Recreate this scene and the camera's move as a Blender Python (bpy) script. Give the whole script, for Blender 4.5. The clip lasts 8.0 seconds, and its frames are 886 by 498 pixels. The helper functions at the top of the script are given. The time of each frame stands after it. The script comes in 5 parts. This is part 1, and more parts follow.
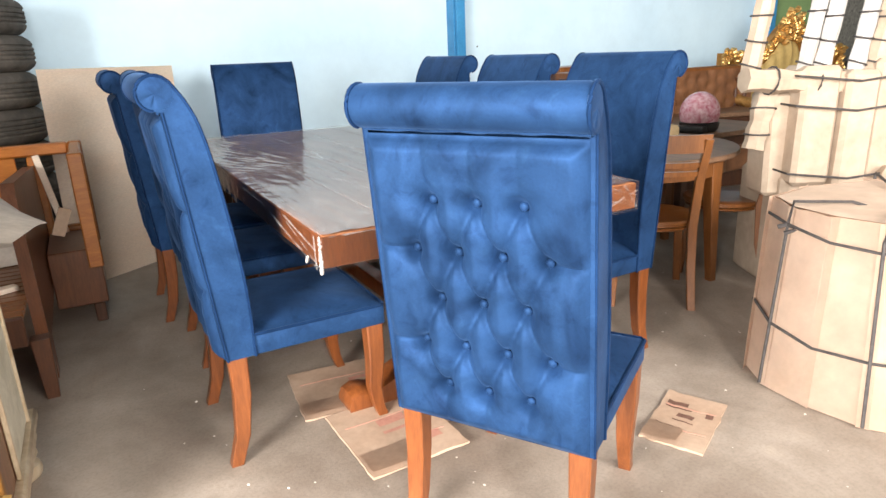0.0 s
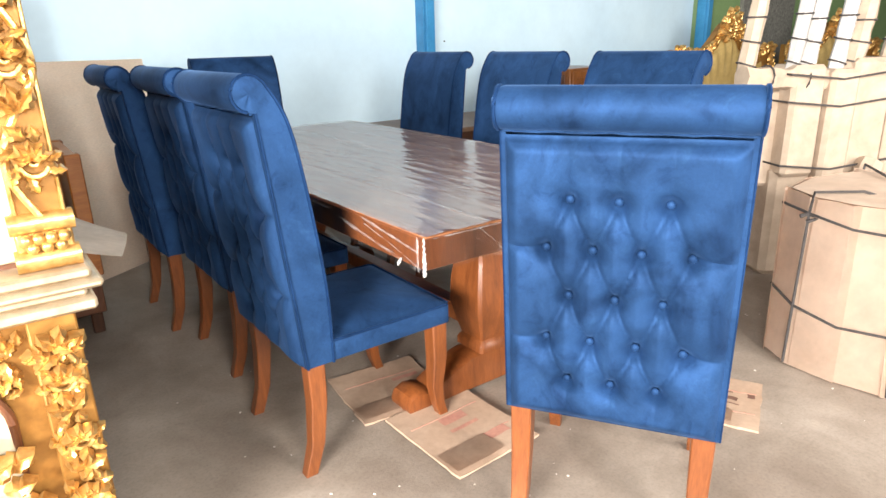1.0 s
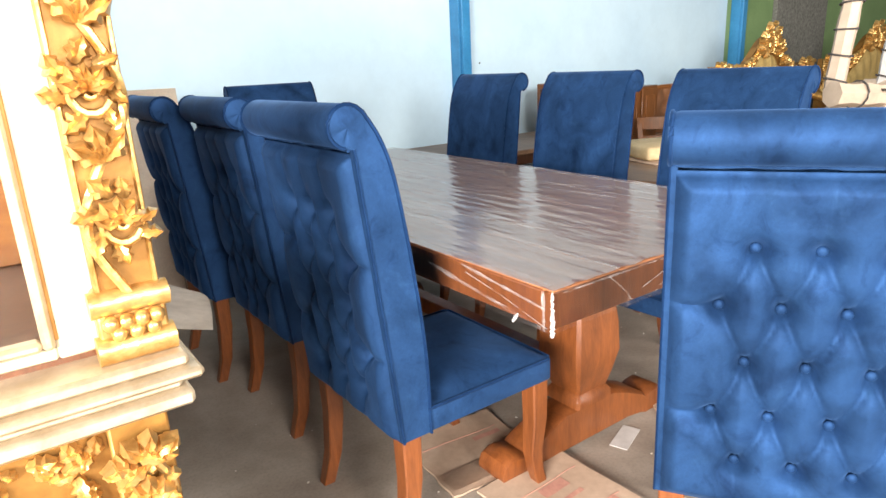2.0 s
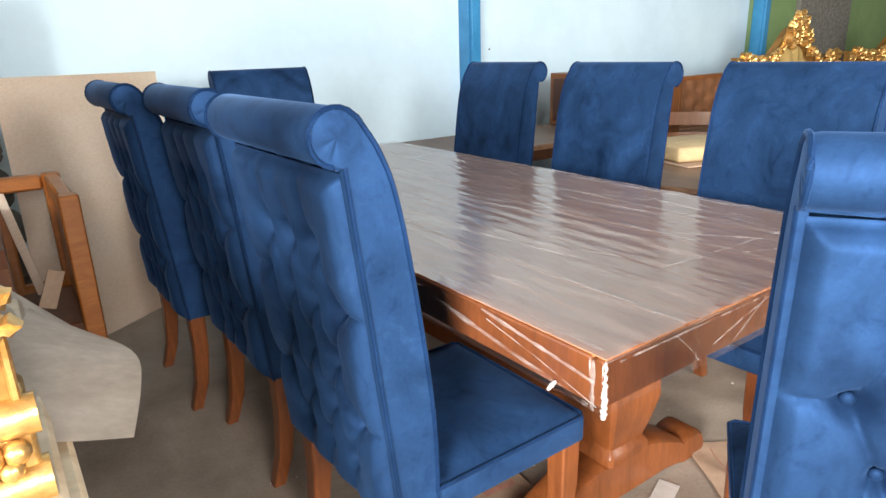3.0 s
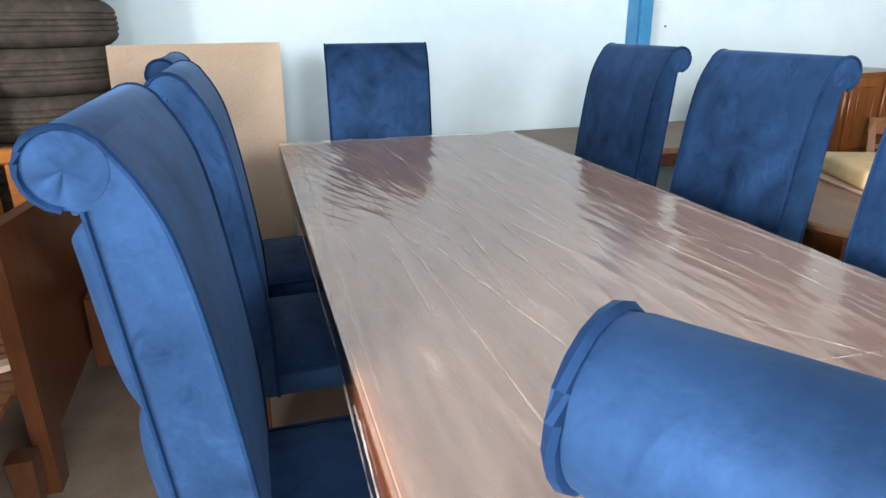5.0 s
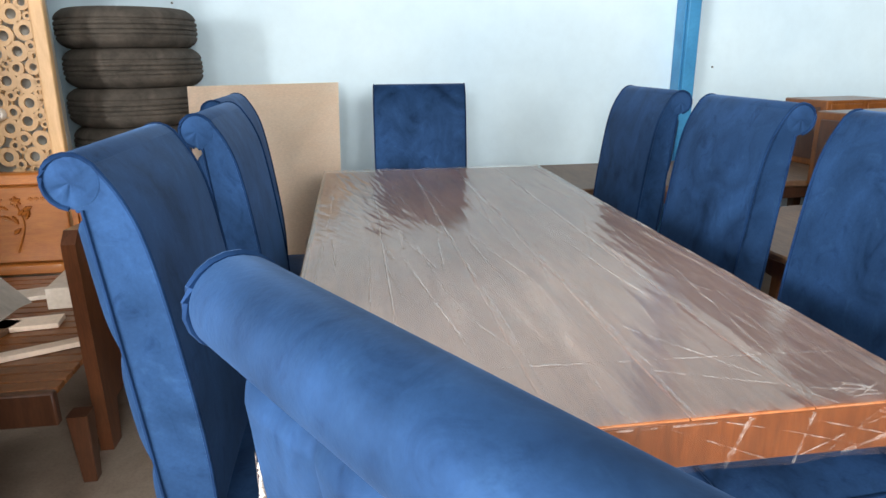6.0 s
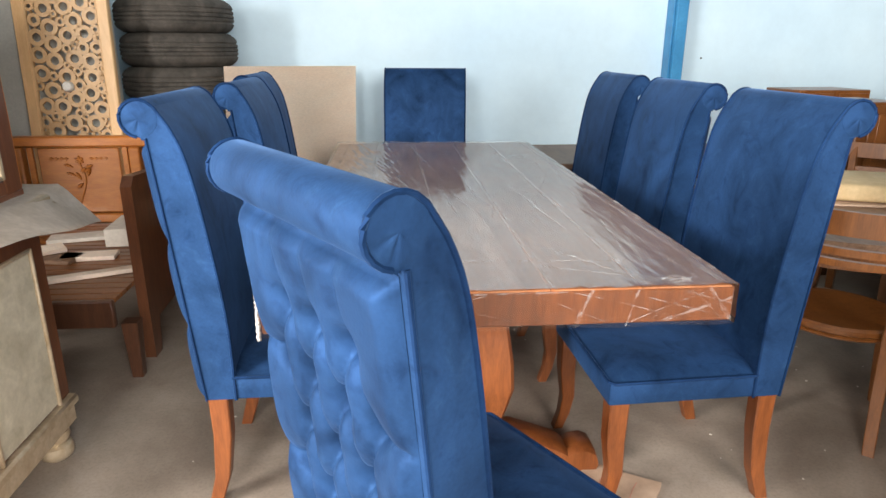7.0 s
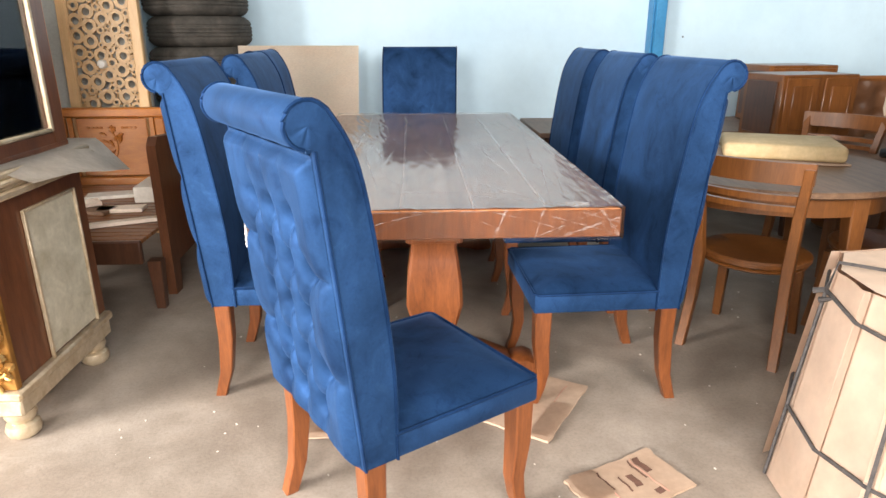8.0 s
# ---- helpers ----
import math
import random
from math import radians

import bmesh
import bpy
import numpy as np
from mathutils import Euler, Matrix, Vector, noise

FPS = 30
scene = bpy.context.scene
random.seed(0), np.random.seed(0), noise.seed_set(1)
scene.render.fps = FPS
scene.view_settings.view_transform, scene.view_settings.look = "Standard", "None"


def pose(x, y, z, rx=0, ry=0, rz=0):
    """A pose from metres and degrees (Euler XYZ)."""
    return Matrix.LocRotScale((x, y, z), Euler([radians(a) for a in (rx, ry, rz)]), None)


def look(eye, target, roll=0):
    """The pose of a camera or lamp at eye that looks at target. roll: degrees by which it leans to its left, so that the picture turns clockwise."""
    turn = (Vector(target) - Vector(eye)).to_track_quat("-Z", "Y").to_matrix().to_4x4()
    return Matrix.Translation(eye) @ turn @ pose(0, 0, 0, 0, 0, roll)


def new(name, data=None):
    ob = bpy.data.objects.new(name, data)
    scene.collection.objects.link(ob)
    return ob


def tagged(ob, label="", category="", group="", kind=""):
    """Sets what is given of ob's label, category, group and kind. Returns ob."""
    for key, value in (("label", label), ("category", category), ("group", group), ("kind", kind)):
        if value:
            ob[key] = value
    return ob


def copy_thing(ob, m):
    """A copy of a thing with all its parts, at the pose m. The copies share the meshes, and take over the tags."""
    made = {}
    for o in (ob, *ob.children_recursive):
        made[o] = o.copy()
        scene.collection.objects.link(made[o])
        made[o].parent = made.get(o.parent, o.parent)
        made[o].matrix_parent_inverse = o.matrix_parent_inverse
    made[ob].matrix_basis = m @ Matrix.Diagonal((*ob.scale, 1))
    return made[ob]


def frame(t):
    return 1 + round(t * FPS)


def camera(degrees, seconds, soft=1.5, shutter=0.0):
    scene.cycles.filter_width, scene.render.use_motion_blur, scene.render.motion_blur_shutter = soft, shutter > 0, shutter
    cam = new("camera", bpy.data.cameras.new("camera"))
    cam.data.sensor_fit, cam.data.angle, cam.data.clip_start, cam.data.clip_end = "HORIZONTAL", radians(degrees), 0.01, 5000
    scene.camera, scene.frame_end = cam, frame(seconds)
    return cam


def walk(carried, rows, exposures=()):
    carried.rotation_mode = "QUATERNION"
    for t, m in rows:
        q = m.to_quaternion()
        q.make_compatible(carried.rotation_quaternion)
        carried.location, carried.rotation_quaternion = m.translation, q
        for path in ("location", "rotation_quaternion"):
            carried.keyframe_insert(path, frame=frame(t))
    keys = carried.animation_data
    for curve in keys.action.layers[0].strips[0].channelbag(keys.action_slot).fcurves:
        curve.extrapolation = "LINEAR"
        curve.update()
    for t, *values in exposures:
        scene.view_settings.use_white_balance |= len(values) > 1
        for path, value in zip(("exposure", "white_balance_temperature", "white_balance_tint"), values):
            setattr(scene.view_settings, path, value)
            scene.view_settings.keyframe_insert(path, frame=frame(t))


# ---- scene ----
cam = camera(69.7, 8.0)
PATH = [
    (0, (-0.471, -1.538, 1.225), (0.436, 0.143, 0.631), -2.2),
    (0.5, (-0.654, -1.421, 1.223), (0.382, 0.184, 0.63), 2.2),
    (1, (-0.871, -1.282, 1.259), (0.246, 0.256, 0.636), -1.6),
    (1.5, (-0.937, -1.13, 1.269), (0.128, 0.451, 0.664), -2.7),
    (1.7, (-0.938, -1.031, 1.267), (0.153, 0.549, 0.708), -3.2),
    (2.8, (-0.803, -0.684, 1.262), (0.325, 0.861, 0.676), -2.2),
    (3, (-0.745, -0.606, 1.273), (0.36, 0.949, 0.67), -1.8),
    (3.5, (-0.571, -0.468, 1.273), (0.544, 1.052, 0.605), -2.1),
    (4, (-0.335, -0.376, 1.267), (0.502, 1.305, 0.58), 0.0),
    (4.5, (-0.204, -0.348, 1.266), (0.517, 1.371, 0.541), -1.5),
    (5, (-0.113, -0.483, 1.294), (0.425, 1.321, 0.621), -0.5),
    (5.2, (-0.067, -0.543, 1.326), (0.409, 1.293, 0.694), -2.5),
    (6.3, (0.217, -0.966, 1.338), (0.431, 0.951, 0.791), 0.1),
    (6.5, (0.245, -1.068, 1.334), (0.446, 0.859, 0.82), -0.2),
    (7, (0.3, -1.351, 1.313), (0.459, 0.554, 0.711), 0.2),
    (7.5, (0.381, -1.579, 1.294), (0.426, 0.336, 0.736), -0.5),
    (8, (0.498, -1.814, 1.271), (0.576, 0.094, 0.629), -0.2),
]
EXPOSURES = [(0, 0.04), (1.5, 0.0), (3, 0.0), (4.5, 0.06), (5, -0.02), (6.5, -0.2), (7, -0.14), (8, -0.04)]
walk(cam, [(t, look(eye, target, roll)) for t, eye, target, roll in PATH], EXPOSURES)

# ---- light: area lamps at assumed openings in the unseen front and side walls ----
world = bpy.data.worlds.new("sky")
scene.world = world
world.use_nodes = True
sky = world.node_tree.nodes.new("ShaderNodeTexSky")
sky.sky_type, sky.sun_disc = "NISHITA", False
sky.sun_elevation, sky.sun_rotation = radians(40), radians(200)
world.node_tree.links.new(sky.outputs[0], world.node_tree.nodes["Background"].inputs[0])
world.node_tree.nodes["Background"].inputs[1].default_value = 0.04


def area_lamp(name, size_x, size_y, power, colour, m):
    lamp = bpy.data.lights.new(name, "AREA")
    lamp.shape, lamp.size, lamp.size_y, lamp.energy, lamp.color = "RECTANGLE", size_x, size_y, power, colour
    ob = new(name, lamp)
    ob.matrix_world = m
    return ob


area_lamp("side_opening_daylight", 2.6, 1.8, 1350, (1.0, 0.975, 0.94), look((-5.15, -3.2, 2.05), (0.4, -0.4, 0.7)))
area_lamp("front_opening_daylight", 1.3, 1.7, 290, (1.0, 0.975, 0.94), look((-1.15, -4.95, 2.45), (-0.3, 2.5, 0.9)))
area_lamp("front_opening_daylight", 2.2, 1.7, 380, (1.0, 0.975, 0.94), look((1.9, -4.95, 2.45), (0.0, 1.5, 1.1)))
# Added fill lamp below the closed ceiling; there is no skylight.
area_lamp("overhead_fill", 1.8, 6.5, 24, (1.0, 0.98, 0.96), look((2.1, -0.8, 4.27), (2.1, -0.8, 0.0)))

# ---- materials ----
def mat(name):
    m = bpy.data.materials.new(name)
    m.use_nodes = True
    nt = m.node_tree
    return m, nt, nt.nodes["Principled BSDF"]


def node(nt, kind, **props):
    n = nt.nodes.new(kind)
    for k, v in props.items():
        n.inputs[k].default_value = v
    return n


def coords(nt, scale=(1, 1, 1), rot=(0, 0, 0)):
    tc, mp = nt.nodes.new("ShaderNodeTexCoord"), nt.nodes.new("ShaderNodeMapping")
    mp.inputs["Scale"].default_value, mp.inputs["Rotation"].default_value = scale, rot
    nt.links.new(tc.outputs["Object"], mp.inputs["Vector"])
    return mp.outputs["Vector"]


def noise_tex(nt, vec, scale, detail=4.0, rough=0.55, distortion=0.0):
    n = nt.nodes.new("ShaderNodeTexNoise")
    n.inputs["Scale"].default_value, n.inputs["Detail"].default_value = scale, detail
    n.inputs["Roughness"].default_value, n.inputs["Distortion"].default_value = rough, distortion
    nt.links.new(vec, n.inputs["Vector"])
    return n.outputs["Fac"]


def ramp(nt, fac, stops):
    r = nt.nodes.new("ShaderNodeValToRGB")
    while len(r.color_ramp.elements) < len(stops):
        r.color_ramp.elements.new(0.5)
    for e, (p, c) in zip(r.color_ramp.elements, stops):
        e.position, e.color = p, (*c, 1) if len(c) == 3 else c
    nt.links.new(fac, r.inputs["Fac"])
    return r.outputs["Color"]


def bump(nt, bsdf, height, strength, distance=0.01):
    b = nt.nodes.new("ShaderNodeBump")
    b.inputs["Strength"].default_value, b.inputs["Distance"].default_value = strength, distance
    nt.links.new(height, b.inputs["Height"])
    nt.links.new(b.outputs["Normal"], bsdf.inputs["Normal"])


def mix(nt, a, b, fac, blend="MIX"):
    m = nt.nodes.new("ShaderNodeMix")
    m.data_type, m.blend_type = "RGBA", blend
    if isinstance(fac, (int, float)):
        m.inputs[0].default_value = fac
    else:
        nt.links.new(fac, m.inputs[0])
    for sock, v in ((m.inputs[6], a), (m.inputs[7], b)):
        if isinstance(v, tuple):
            sock.default_value = (*v, 1)
        else:
            nt.links.new(v, sock)
    return m.outputs[2]


def wood(name, dark, light, rough=0.35, scale=(14, 14, 1.6), coat=0.2):
    m, nt, b = mat(name)
    v = coords(nt, scale)
    grain = noise_tex(nt, v, 2.2, 6, 0.6, 1.2)
    fine = noise_tex(nt, coords(nt, tuple(5 * q for q in scale)), 4.0, 3)
    blotch = noise_tex(nt, coords(nt), 3.0, 3)
    c = ramp(nt, grain, ((0.3, dark), (0.7, light)))
    c = mix(nt, c, ramp(nt, fine, ((0.35, dark), (0.65, light))), 0.3)
    c = mix(nt, c, ramp(nt, blotch, ((0.3, (0.72, 0.72, 0.72)), (0.7, (1.12, 1.1, 1.05)))), 0.8, "MULTIPLY")
    oi = nt.nodes.new("ShaderNodeObjectInfo")
    c = mix(nt, c, ramp(nt, oi.outputs["Random"], ((0, (0.85, 0.84, 0.83)), (1, (1.1, 1.08, 1.05)))), 1.0, "MULTIPLY")
    nt.links.new(c, b.inputs["Base Color"])
    b.inputs["Roughness"].default_value = rough
    b.inputs["Coat Weight"].default_value = coat
    b.inputs["Coat Roughness"].default_value = 0.25
    bump(nt, b, fine, 0.12, 0.002)
    return m


def velvet(name, deep, pile):
    m, nt, b = mat(name)
    v = nt.nodes.new("ShaderNodeNewGeometry").outputs["Position"]
    stretch = nt.nodes.new("ShaderNodeMapping")
    stretch.inputs["Scale"].default_value = (1, 1, 0.8)
    nt.links.new(v, stretch.inputs["Vector"])
    nap = noise_tex(nt, stretch.outputs["Vector"], 5.5, 4, 0.55, 0.9)
    brush = noise_tex(nt, stretch.outputs["Vector"], 15.0, 5, 0.62, 1.6)
    fine = noise_tex(nt, v, 160.0, 2, 0.6)
    c = ramp(nt, nap, ((0.22, deep), (0.42, tuple(0.74 * q for q in pile)), (0.58, pile), (0.74, tuple(1.25 * q for q in pile))))
    c = mix(nt, c, ramp(nt, brush, ((0.3, (0.62, 0.65, 0.7)), (0.45, (0.95, 0.96, 0.97)), (0.58, (1, 1, 1)), (0.72, (1.3, 1.26, 1.18)))), 0.9, "MULTIPLY")
    c = mix(nt, c, ramp(nt, fine, ((0.3, (0.88, 0.88, 0.88)), (0.7, (1.08, 1.08, 1.08)))), 0.6, "MULTIPLY")
    nt.links.new(c, b.inputs["Base Color"])
    b.inputs["Roughness"].default_value = 0.63
    b.inputs["Metallic"].default_value = 0.45
    b.inputs["Specular IOR Level"].default_value = 0.08
    b.inputs["Sheen Weight"].default_value = 0.14
    b.inputs["Sheen Roughness"].default_value = 0.4
    b.inputs["Sheen Tint"].default_value = (0.22, 0.45, 0.95, 1)
    bump(nt, b, fine, 0.15, 0.002)
    return m


def plain(name, c1, c2, rough=0.6, scale=8.0, metal=0.0, bump_strength=0.1, bump_scale=60.0, spec=0.5, stretch=(1, 1, 1)):
    m, nt, b = mat(name)
    v = coords(nt, stretch)
    big = noise_tex(nt, v, scale, 5, 0.6, 0.4)
    fine = noise_tex(nt, v, bump_scale, 4, 0.6)
    c = ramp(nt, big, ((0.3, c1), (0.7, c2)))
    c = mix(nt, c, ramp(nt, fine, ((0.3, (0.85, 0.85, 0.85)), (0.7, (1.1, 1.1, 1.1)))), 0.6, "MULTIPLY")
    nt.links.new(c, b.inputs["Base Color"])
    b.inputs["Roughness"].default_value, b.inputs["Metallic"].default_value = rough, metal
    b.inputs["Specular IOR Level"].default_value = spec
    bump(nt, b, fine, bump_strength, 0.004)
    return m


VELVET = velvet("blue_velvet", (0.0045, 0.0145, 0.045), (0.021, 0.06, 0.156))
# The chairs' own velvet, darkened: the piping's thin shadow is in its colour.
PIPING_SHADED = velvet("blue_velvet_piping_shaded", (0.004, 0.014, 0.045), (0.011, 0.036, 0.105))
TEAK = wood("teak_leg", (0.13, 0.036, 0.01), (0.28, 0.087, 0.024), 0.36)
TEAK_TOP = wood("teak_table_top", (0.42, 0.14, 0.052), (0.76, 0.33, 0.14), 0.4, (9, 1.2, 9), 0.1)
TEAK_SET = wood("teak_round_set", (0.13, 0.043, 0.01), (0.26, 0.095, 0.024), 0.36)
TEAK_DULL = wood("dusty_teak", (0.12, 0.062, 0.036), (0.25, 0.145, 0.085), 0.5, (14, 1.6, 14), 0.0)
TEAK_BENCH = wood("orange_teak", (0.33, 0.1, 0.016), (0.52, 0.19, 0.036), 0.35, (2, 12, 12), 0.3)
DARK_WOOD = wood("dark_brown_wood", (0.045, 0.018, 0.01), (0.1, 0.04, 0.02), 0.35)
CAB_WOOD = wood("red_brown_cabinet_wood", (0.085, 0.03, 0.014), (0.19, 0.07, 0.03), 0.35)
MAPLE = wood("pale_lattice_wood", (0.58, 0.35, 0.16), (0.72, 0.48, 0.26), 0.5, (10, 10, 2), 0.05)
GOLD = plain("gold_leaf", (0.42, 0.21, 0.05), (0.86, 0.57, 0.22), 0.32, 30.0, 0.75, 0.3, 90.0)
GOLD_GROUND = plain("old_gold_ground", (0.22, 0.1, 0.02), (0.42, 0.2, 0.045), 0.45, 14.0, 0.45, 0.2)
CREAM = plain("cream_paint", (0.5, 0.42, 0.29), (0.64, 0.56, 0.42), 0.4, 5.0, 0, 0.06)
CREAM_PANEL = plain("antiqued_cream_panel", (0.42, 0.37, 0.26), (0.68, 0.62, 0.48), 0.5, 9.0, 0, 0.15)
CHAMPAGNE = plain("champagne_gilding", (0.42, 0.31, 0.19), (0.62, 0.51, 0.36), 0.35, 18.0, 0.35, 0.12)
CARD = plain("brown_cardboard", (0.43, 0.29, 0.2), (0.54, 0.39, 0.285), 0.8, 3.0, 0, 0.12, 40.0, 0.2)
# One packing card twice: dimmed for the strongly lit sleeves, brightened for the armchair.
WRAP_DIMMED = plain("card_sleeve", (0.37, 0.28, 0.205), (0.5, 0.39, 0.295), 0.75, 6.0, 0, 0.25, 14.0, 0.25)
WRAP = plain("wrapping_card_brightened", (0.6, 0.43, 0.315), (0.72, 0.55, 0.425), 0.75, 4.0, 0, 0.25, 14.0, 0.25)
WRAP_WHITE = plain("white_foam_sleeve", (0.42, 0.39, 0.36), (0.56, 0.52, 0.49), 0.6, 8.0, 0, 0.2, 25.0)
STRING = plain("black_twine", (0.03, 0.025, 0.025), (0.07, 0.06, 0.055), 0.7, 60.0)
RUBBER = plain("dusty_tyre_rubber", (0.045, 0.041, 0.036), (0.12, 0.105, 0.09), 0.85, 9.0, 0, 0.35, 50.0, 0.2)
PLYWOOD = plain("plywood_sheet", (0.93, 0.74, 0.58), (0.96, 0.82, 0.68), 0.65, 2.0, 0, 0.06, 60.0, 0.3, (1, 1, 3))
BLUE_PAINT = plain("blue_enamel_post", (0.03, 0.2, 0.42), (0.05, 0.27, 0.52), 0.4, 6.0)
LEATHER = plain("brown_leather", (0.13, 0.055, 0.025), (0.25, 0.11, 0.05), 0.4, 7.0, 0, 0.2, 120.0)
PAPER = plain("dusty_paper", (0.55, 0.48, 0.4), (0.72, 0.65, 0.57), 0.8, 10.0)
INK = plain("brown_print_ink", (0.12, 0.06, 0.04), (0.2, 0.1, 0.07), 0.8, 30.0)
INK_RED = plain("faded_red_print", (0.45, 0.2, 0.15), (0.55, 0.28, 0.2), 0.8, 30.0)
PINK = plain("pink_helmet_shell", (0.45, 0.09, 0.14), (0.72, 0.5, 0.52), 0.25, 30.0, 0, 0.0, 60.0)
BLACK = plain("black_plastic", (0.015, 0.015, 0.015), (0.03, 0.03, 0.03), 0.4, 20.0)
CUSHION = plain("straw_cushion", (0.52, 0.37, 0.19), (0.64, 0.48, 0.27), 0.75, 12.0)
BACKING_GREY = plain("grey_green_backing", (0.34, 0.34, 0.31), (0.46, 0.45, 0.42), 0.7, 3.0)
WHITE_KNOB = plain("white_plaster_knob", (0.7, 0.66, 0.6), (0.8, 0.77, 0.72), 0.5, 30.0)
GREEN = plain("green_painted_wall", (0.17, 0.27, 0.11), (0.25, 0.37, 0.16), 0.7, 1.5)
STONE = plain("grey_stone_cladding", (0.1, 0.1, 0.085), (0.26, 0.25, 0.22), 0.85, 30.0, 0, 0.8, 20.0)
# Walls and ceiling out of view, kept dark so that little light bounces.
UNSEEN_WALL = plain("dark_unseen_wall", (0.2, 0.19, 0.17), (0.28, 0.27, 0.25), 0.85, 1.5)
UNSEEN_CEILING = plain("dark_unseen_ceiling", (0.1, 0.1, 0.1), (0.15, 0.15, 0.15), 0.8, 2.0)


def wall_paint():
    m, nt, b = mat("pale_blue_wall")
    v = coords(nt)
    big, mid = noise_tex(nt, v, 0.9, 4, 0.5), noise_tex(nt, v, 6.0, 5, 0.65)
    fine = noise_tex(nt, v, 140.0, 3)
    c = ramp(nt, big, ((0.3, (0.53, 0.70, 0.82)), (0.7, (0.62, 0.78, 0.87))))
    c = mix(nt, c, ramp(nt, mid, ((0.3, (0.93, 0.93, 0.93)), (0.6, (1, 1, 1)), (0.8, (1.04, 1.03, 1.02)))), 0.8, "MULTIPLY")
    nt.links.new(c, b.inputs["Base Color"])
    b.inputs["Roughness"].default_value = 0.7
    bump(nt, b, fine, 0.08, 0.003)
    return m


def concrete():
    m, nt, b = mat("dusty_concrete")
    v = coords(nt)
    big = noise_tex(nt, v, 1.3, 6, 0.6, 0.6)
    mid = noise_tex(nt, v, 7.0, 6, 0.65, 0.3)
    fine = noise_tex(nt, v, 90.0, 4, 0.7)
    c = ramp(nt, big, ((0.3, (0.2, 0.15, 0.115)), (0.5, (0.31, 0.25, 0.2)), (0.72, (0.42, 0.35, 0.29))))
    c = mix(nt, c, ramp(nt, mid, ((0.3, (0.8, 0.79, 0.77)), (0.55, (1, 1, 1)), (0.75, (1.13, 1.12, 1.1)))), 0.9, "MULTIPLY")
    c = mix(nt, c, ramp(nt, fine, ((0.28, (0.75, 0.74, 0.72)), (0.5, (1, 1, 1)), (0.72, (1.12, 1.12, 1.12)))), 0.7, "MULTIPLY")
    nt.links.new(c, b.inputs["Base Color"])
    nt.links.new(ramp(nt, mid, ((0.3, (0.55, 0.55, 0.55)), (0.7, (0.85, 0.85, 0.85)))), b.inputs["Roughness"])
    bump(nt, b, fine, 0.25, 0.004)
    return m


def film_plastic(name, ior, thin, thick):
    m, nt, b = mat(name)
    out = nt.nodes["Material Output"]
    v = coords(nt, (6.0, 0.7, 1.0), (0, 0, 0.1))
    streak = noise_tex(nt, v, 3.2, 7, 0.68, 0.5)
    crinkle = noise_tex(nt, coords(nt, (2.4, 1, 1), (0, 0, -0.5)), 26.0, 5, 0.7, 1.5)
    add = nt.nodes.new("ShaderNodeMath")
    add.operation = "ADD"
    nt.links.new(streak, add.inputs[0])
    soft = nt.nodes.new("ShaderNodeMath")
    soft.operation = "MULTIPLY"
    soft.inputs[1].default_value = 0.12
    nt.links.new(crinkle, soft.inputs[0])
    nt.links.new(soft.outputs[0], add.inputs[1])
    bp = nt.nodes.new("ShaderNodeBump")
    bp.inputs["Strength"].default_value, bp.inputs["Distance"].default_value = 0.14, 0.006
    nt.links.new(add.outputs[0], bp.inputs["Height"])
    gloss = nt.nodes.new("ShaderNodeBsdfGlossy")
    gloss.inputs["Roughness"].default_value = 0.08
    nt.links.new(bp.outputs["Normal"], gloss.inputs["Normal"])
    # Diffuse pinkish veil: the film's milkiness, plus reflected wall light put in as colour.
    milky_glare = nt.nodes.new("ShaderNodeBsdfDiffuse")
    milky_glare.inputs["Color"].default_value = (0.92, 0.69, 0.58, 1)
    clear = nt.nodes.new("ShaderNodeBsdfTransparent")
    veiled = nt.nodes.new("ShaderNodeMixShader")
    # Streaks in the veil imitate broken reflections.
    nt.links.new(ramp(nt, streak, ((0.38, (0.85 * thin,) * 3), (0.54, (thin,) * 3), (0.64, (1.3 * thin,) * 3), (0.78, (0.9 * thick,) * 3))), veiled.inputs[0])
    nt.links.new(clear.outputs[0], veiled.inputs[1])
    nt.links.new(milky_glare.outputs[0], veiled.inputs[2])
    fres = nt.nodes.new("ShaderNodeFresnel")
    fres.inputs["IOR"].default_value = ior
    nt.links.new(bp.outputs["Normal"], fres.inputs["Normal"])
    top = nt.nodes.new("ShaderNodeMixShader")
    nt.links.new(fres.outputs[0], top.inputs[0])
    nt.links.new(veiled.outputs[0], top.inputs[1])
    nt.links.new(gloss.outputs[0], top.inputs[2])
    nt.links.new(top.outputs[0], out.inputs["Surface"])
    return m


def clear_glass():
    m, nt, b = mat("clear_glass")
    out = nt.nodes["Material Output"]
    gloss, clear, mx = nt.nodes.new("ShaderNodeBsdfGlossy"), nt.nodes.new("ShaderNodeBsdfTransparent"), nt.nodes.new("ShaderNodeMixShader")
    gloss.inputs["Roughness"].default_value = 0.02
    clear.inputs["Color"].default_value = (0.9, 0.93, 0.92, 1)
    fres = nt.nodes.new("ShaderNodeFresnel")
    fres.inputs["IOR"].default_value = 1.5
    nt.links.new(fres.outputs[0], mx.inputs[0])
    nt.links.new(clear.outputs[0], mx.inputs[1])
    nt.links.new(gloss.outputs[0], mx.inputs[2])
    nt.links.new(mx.outputs[0], out.inputs["Surface"])
    return m


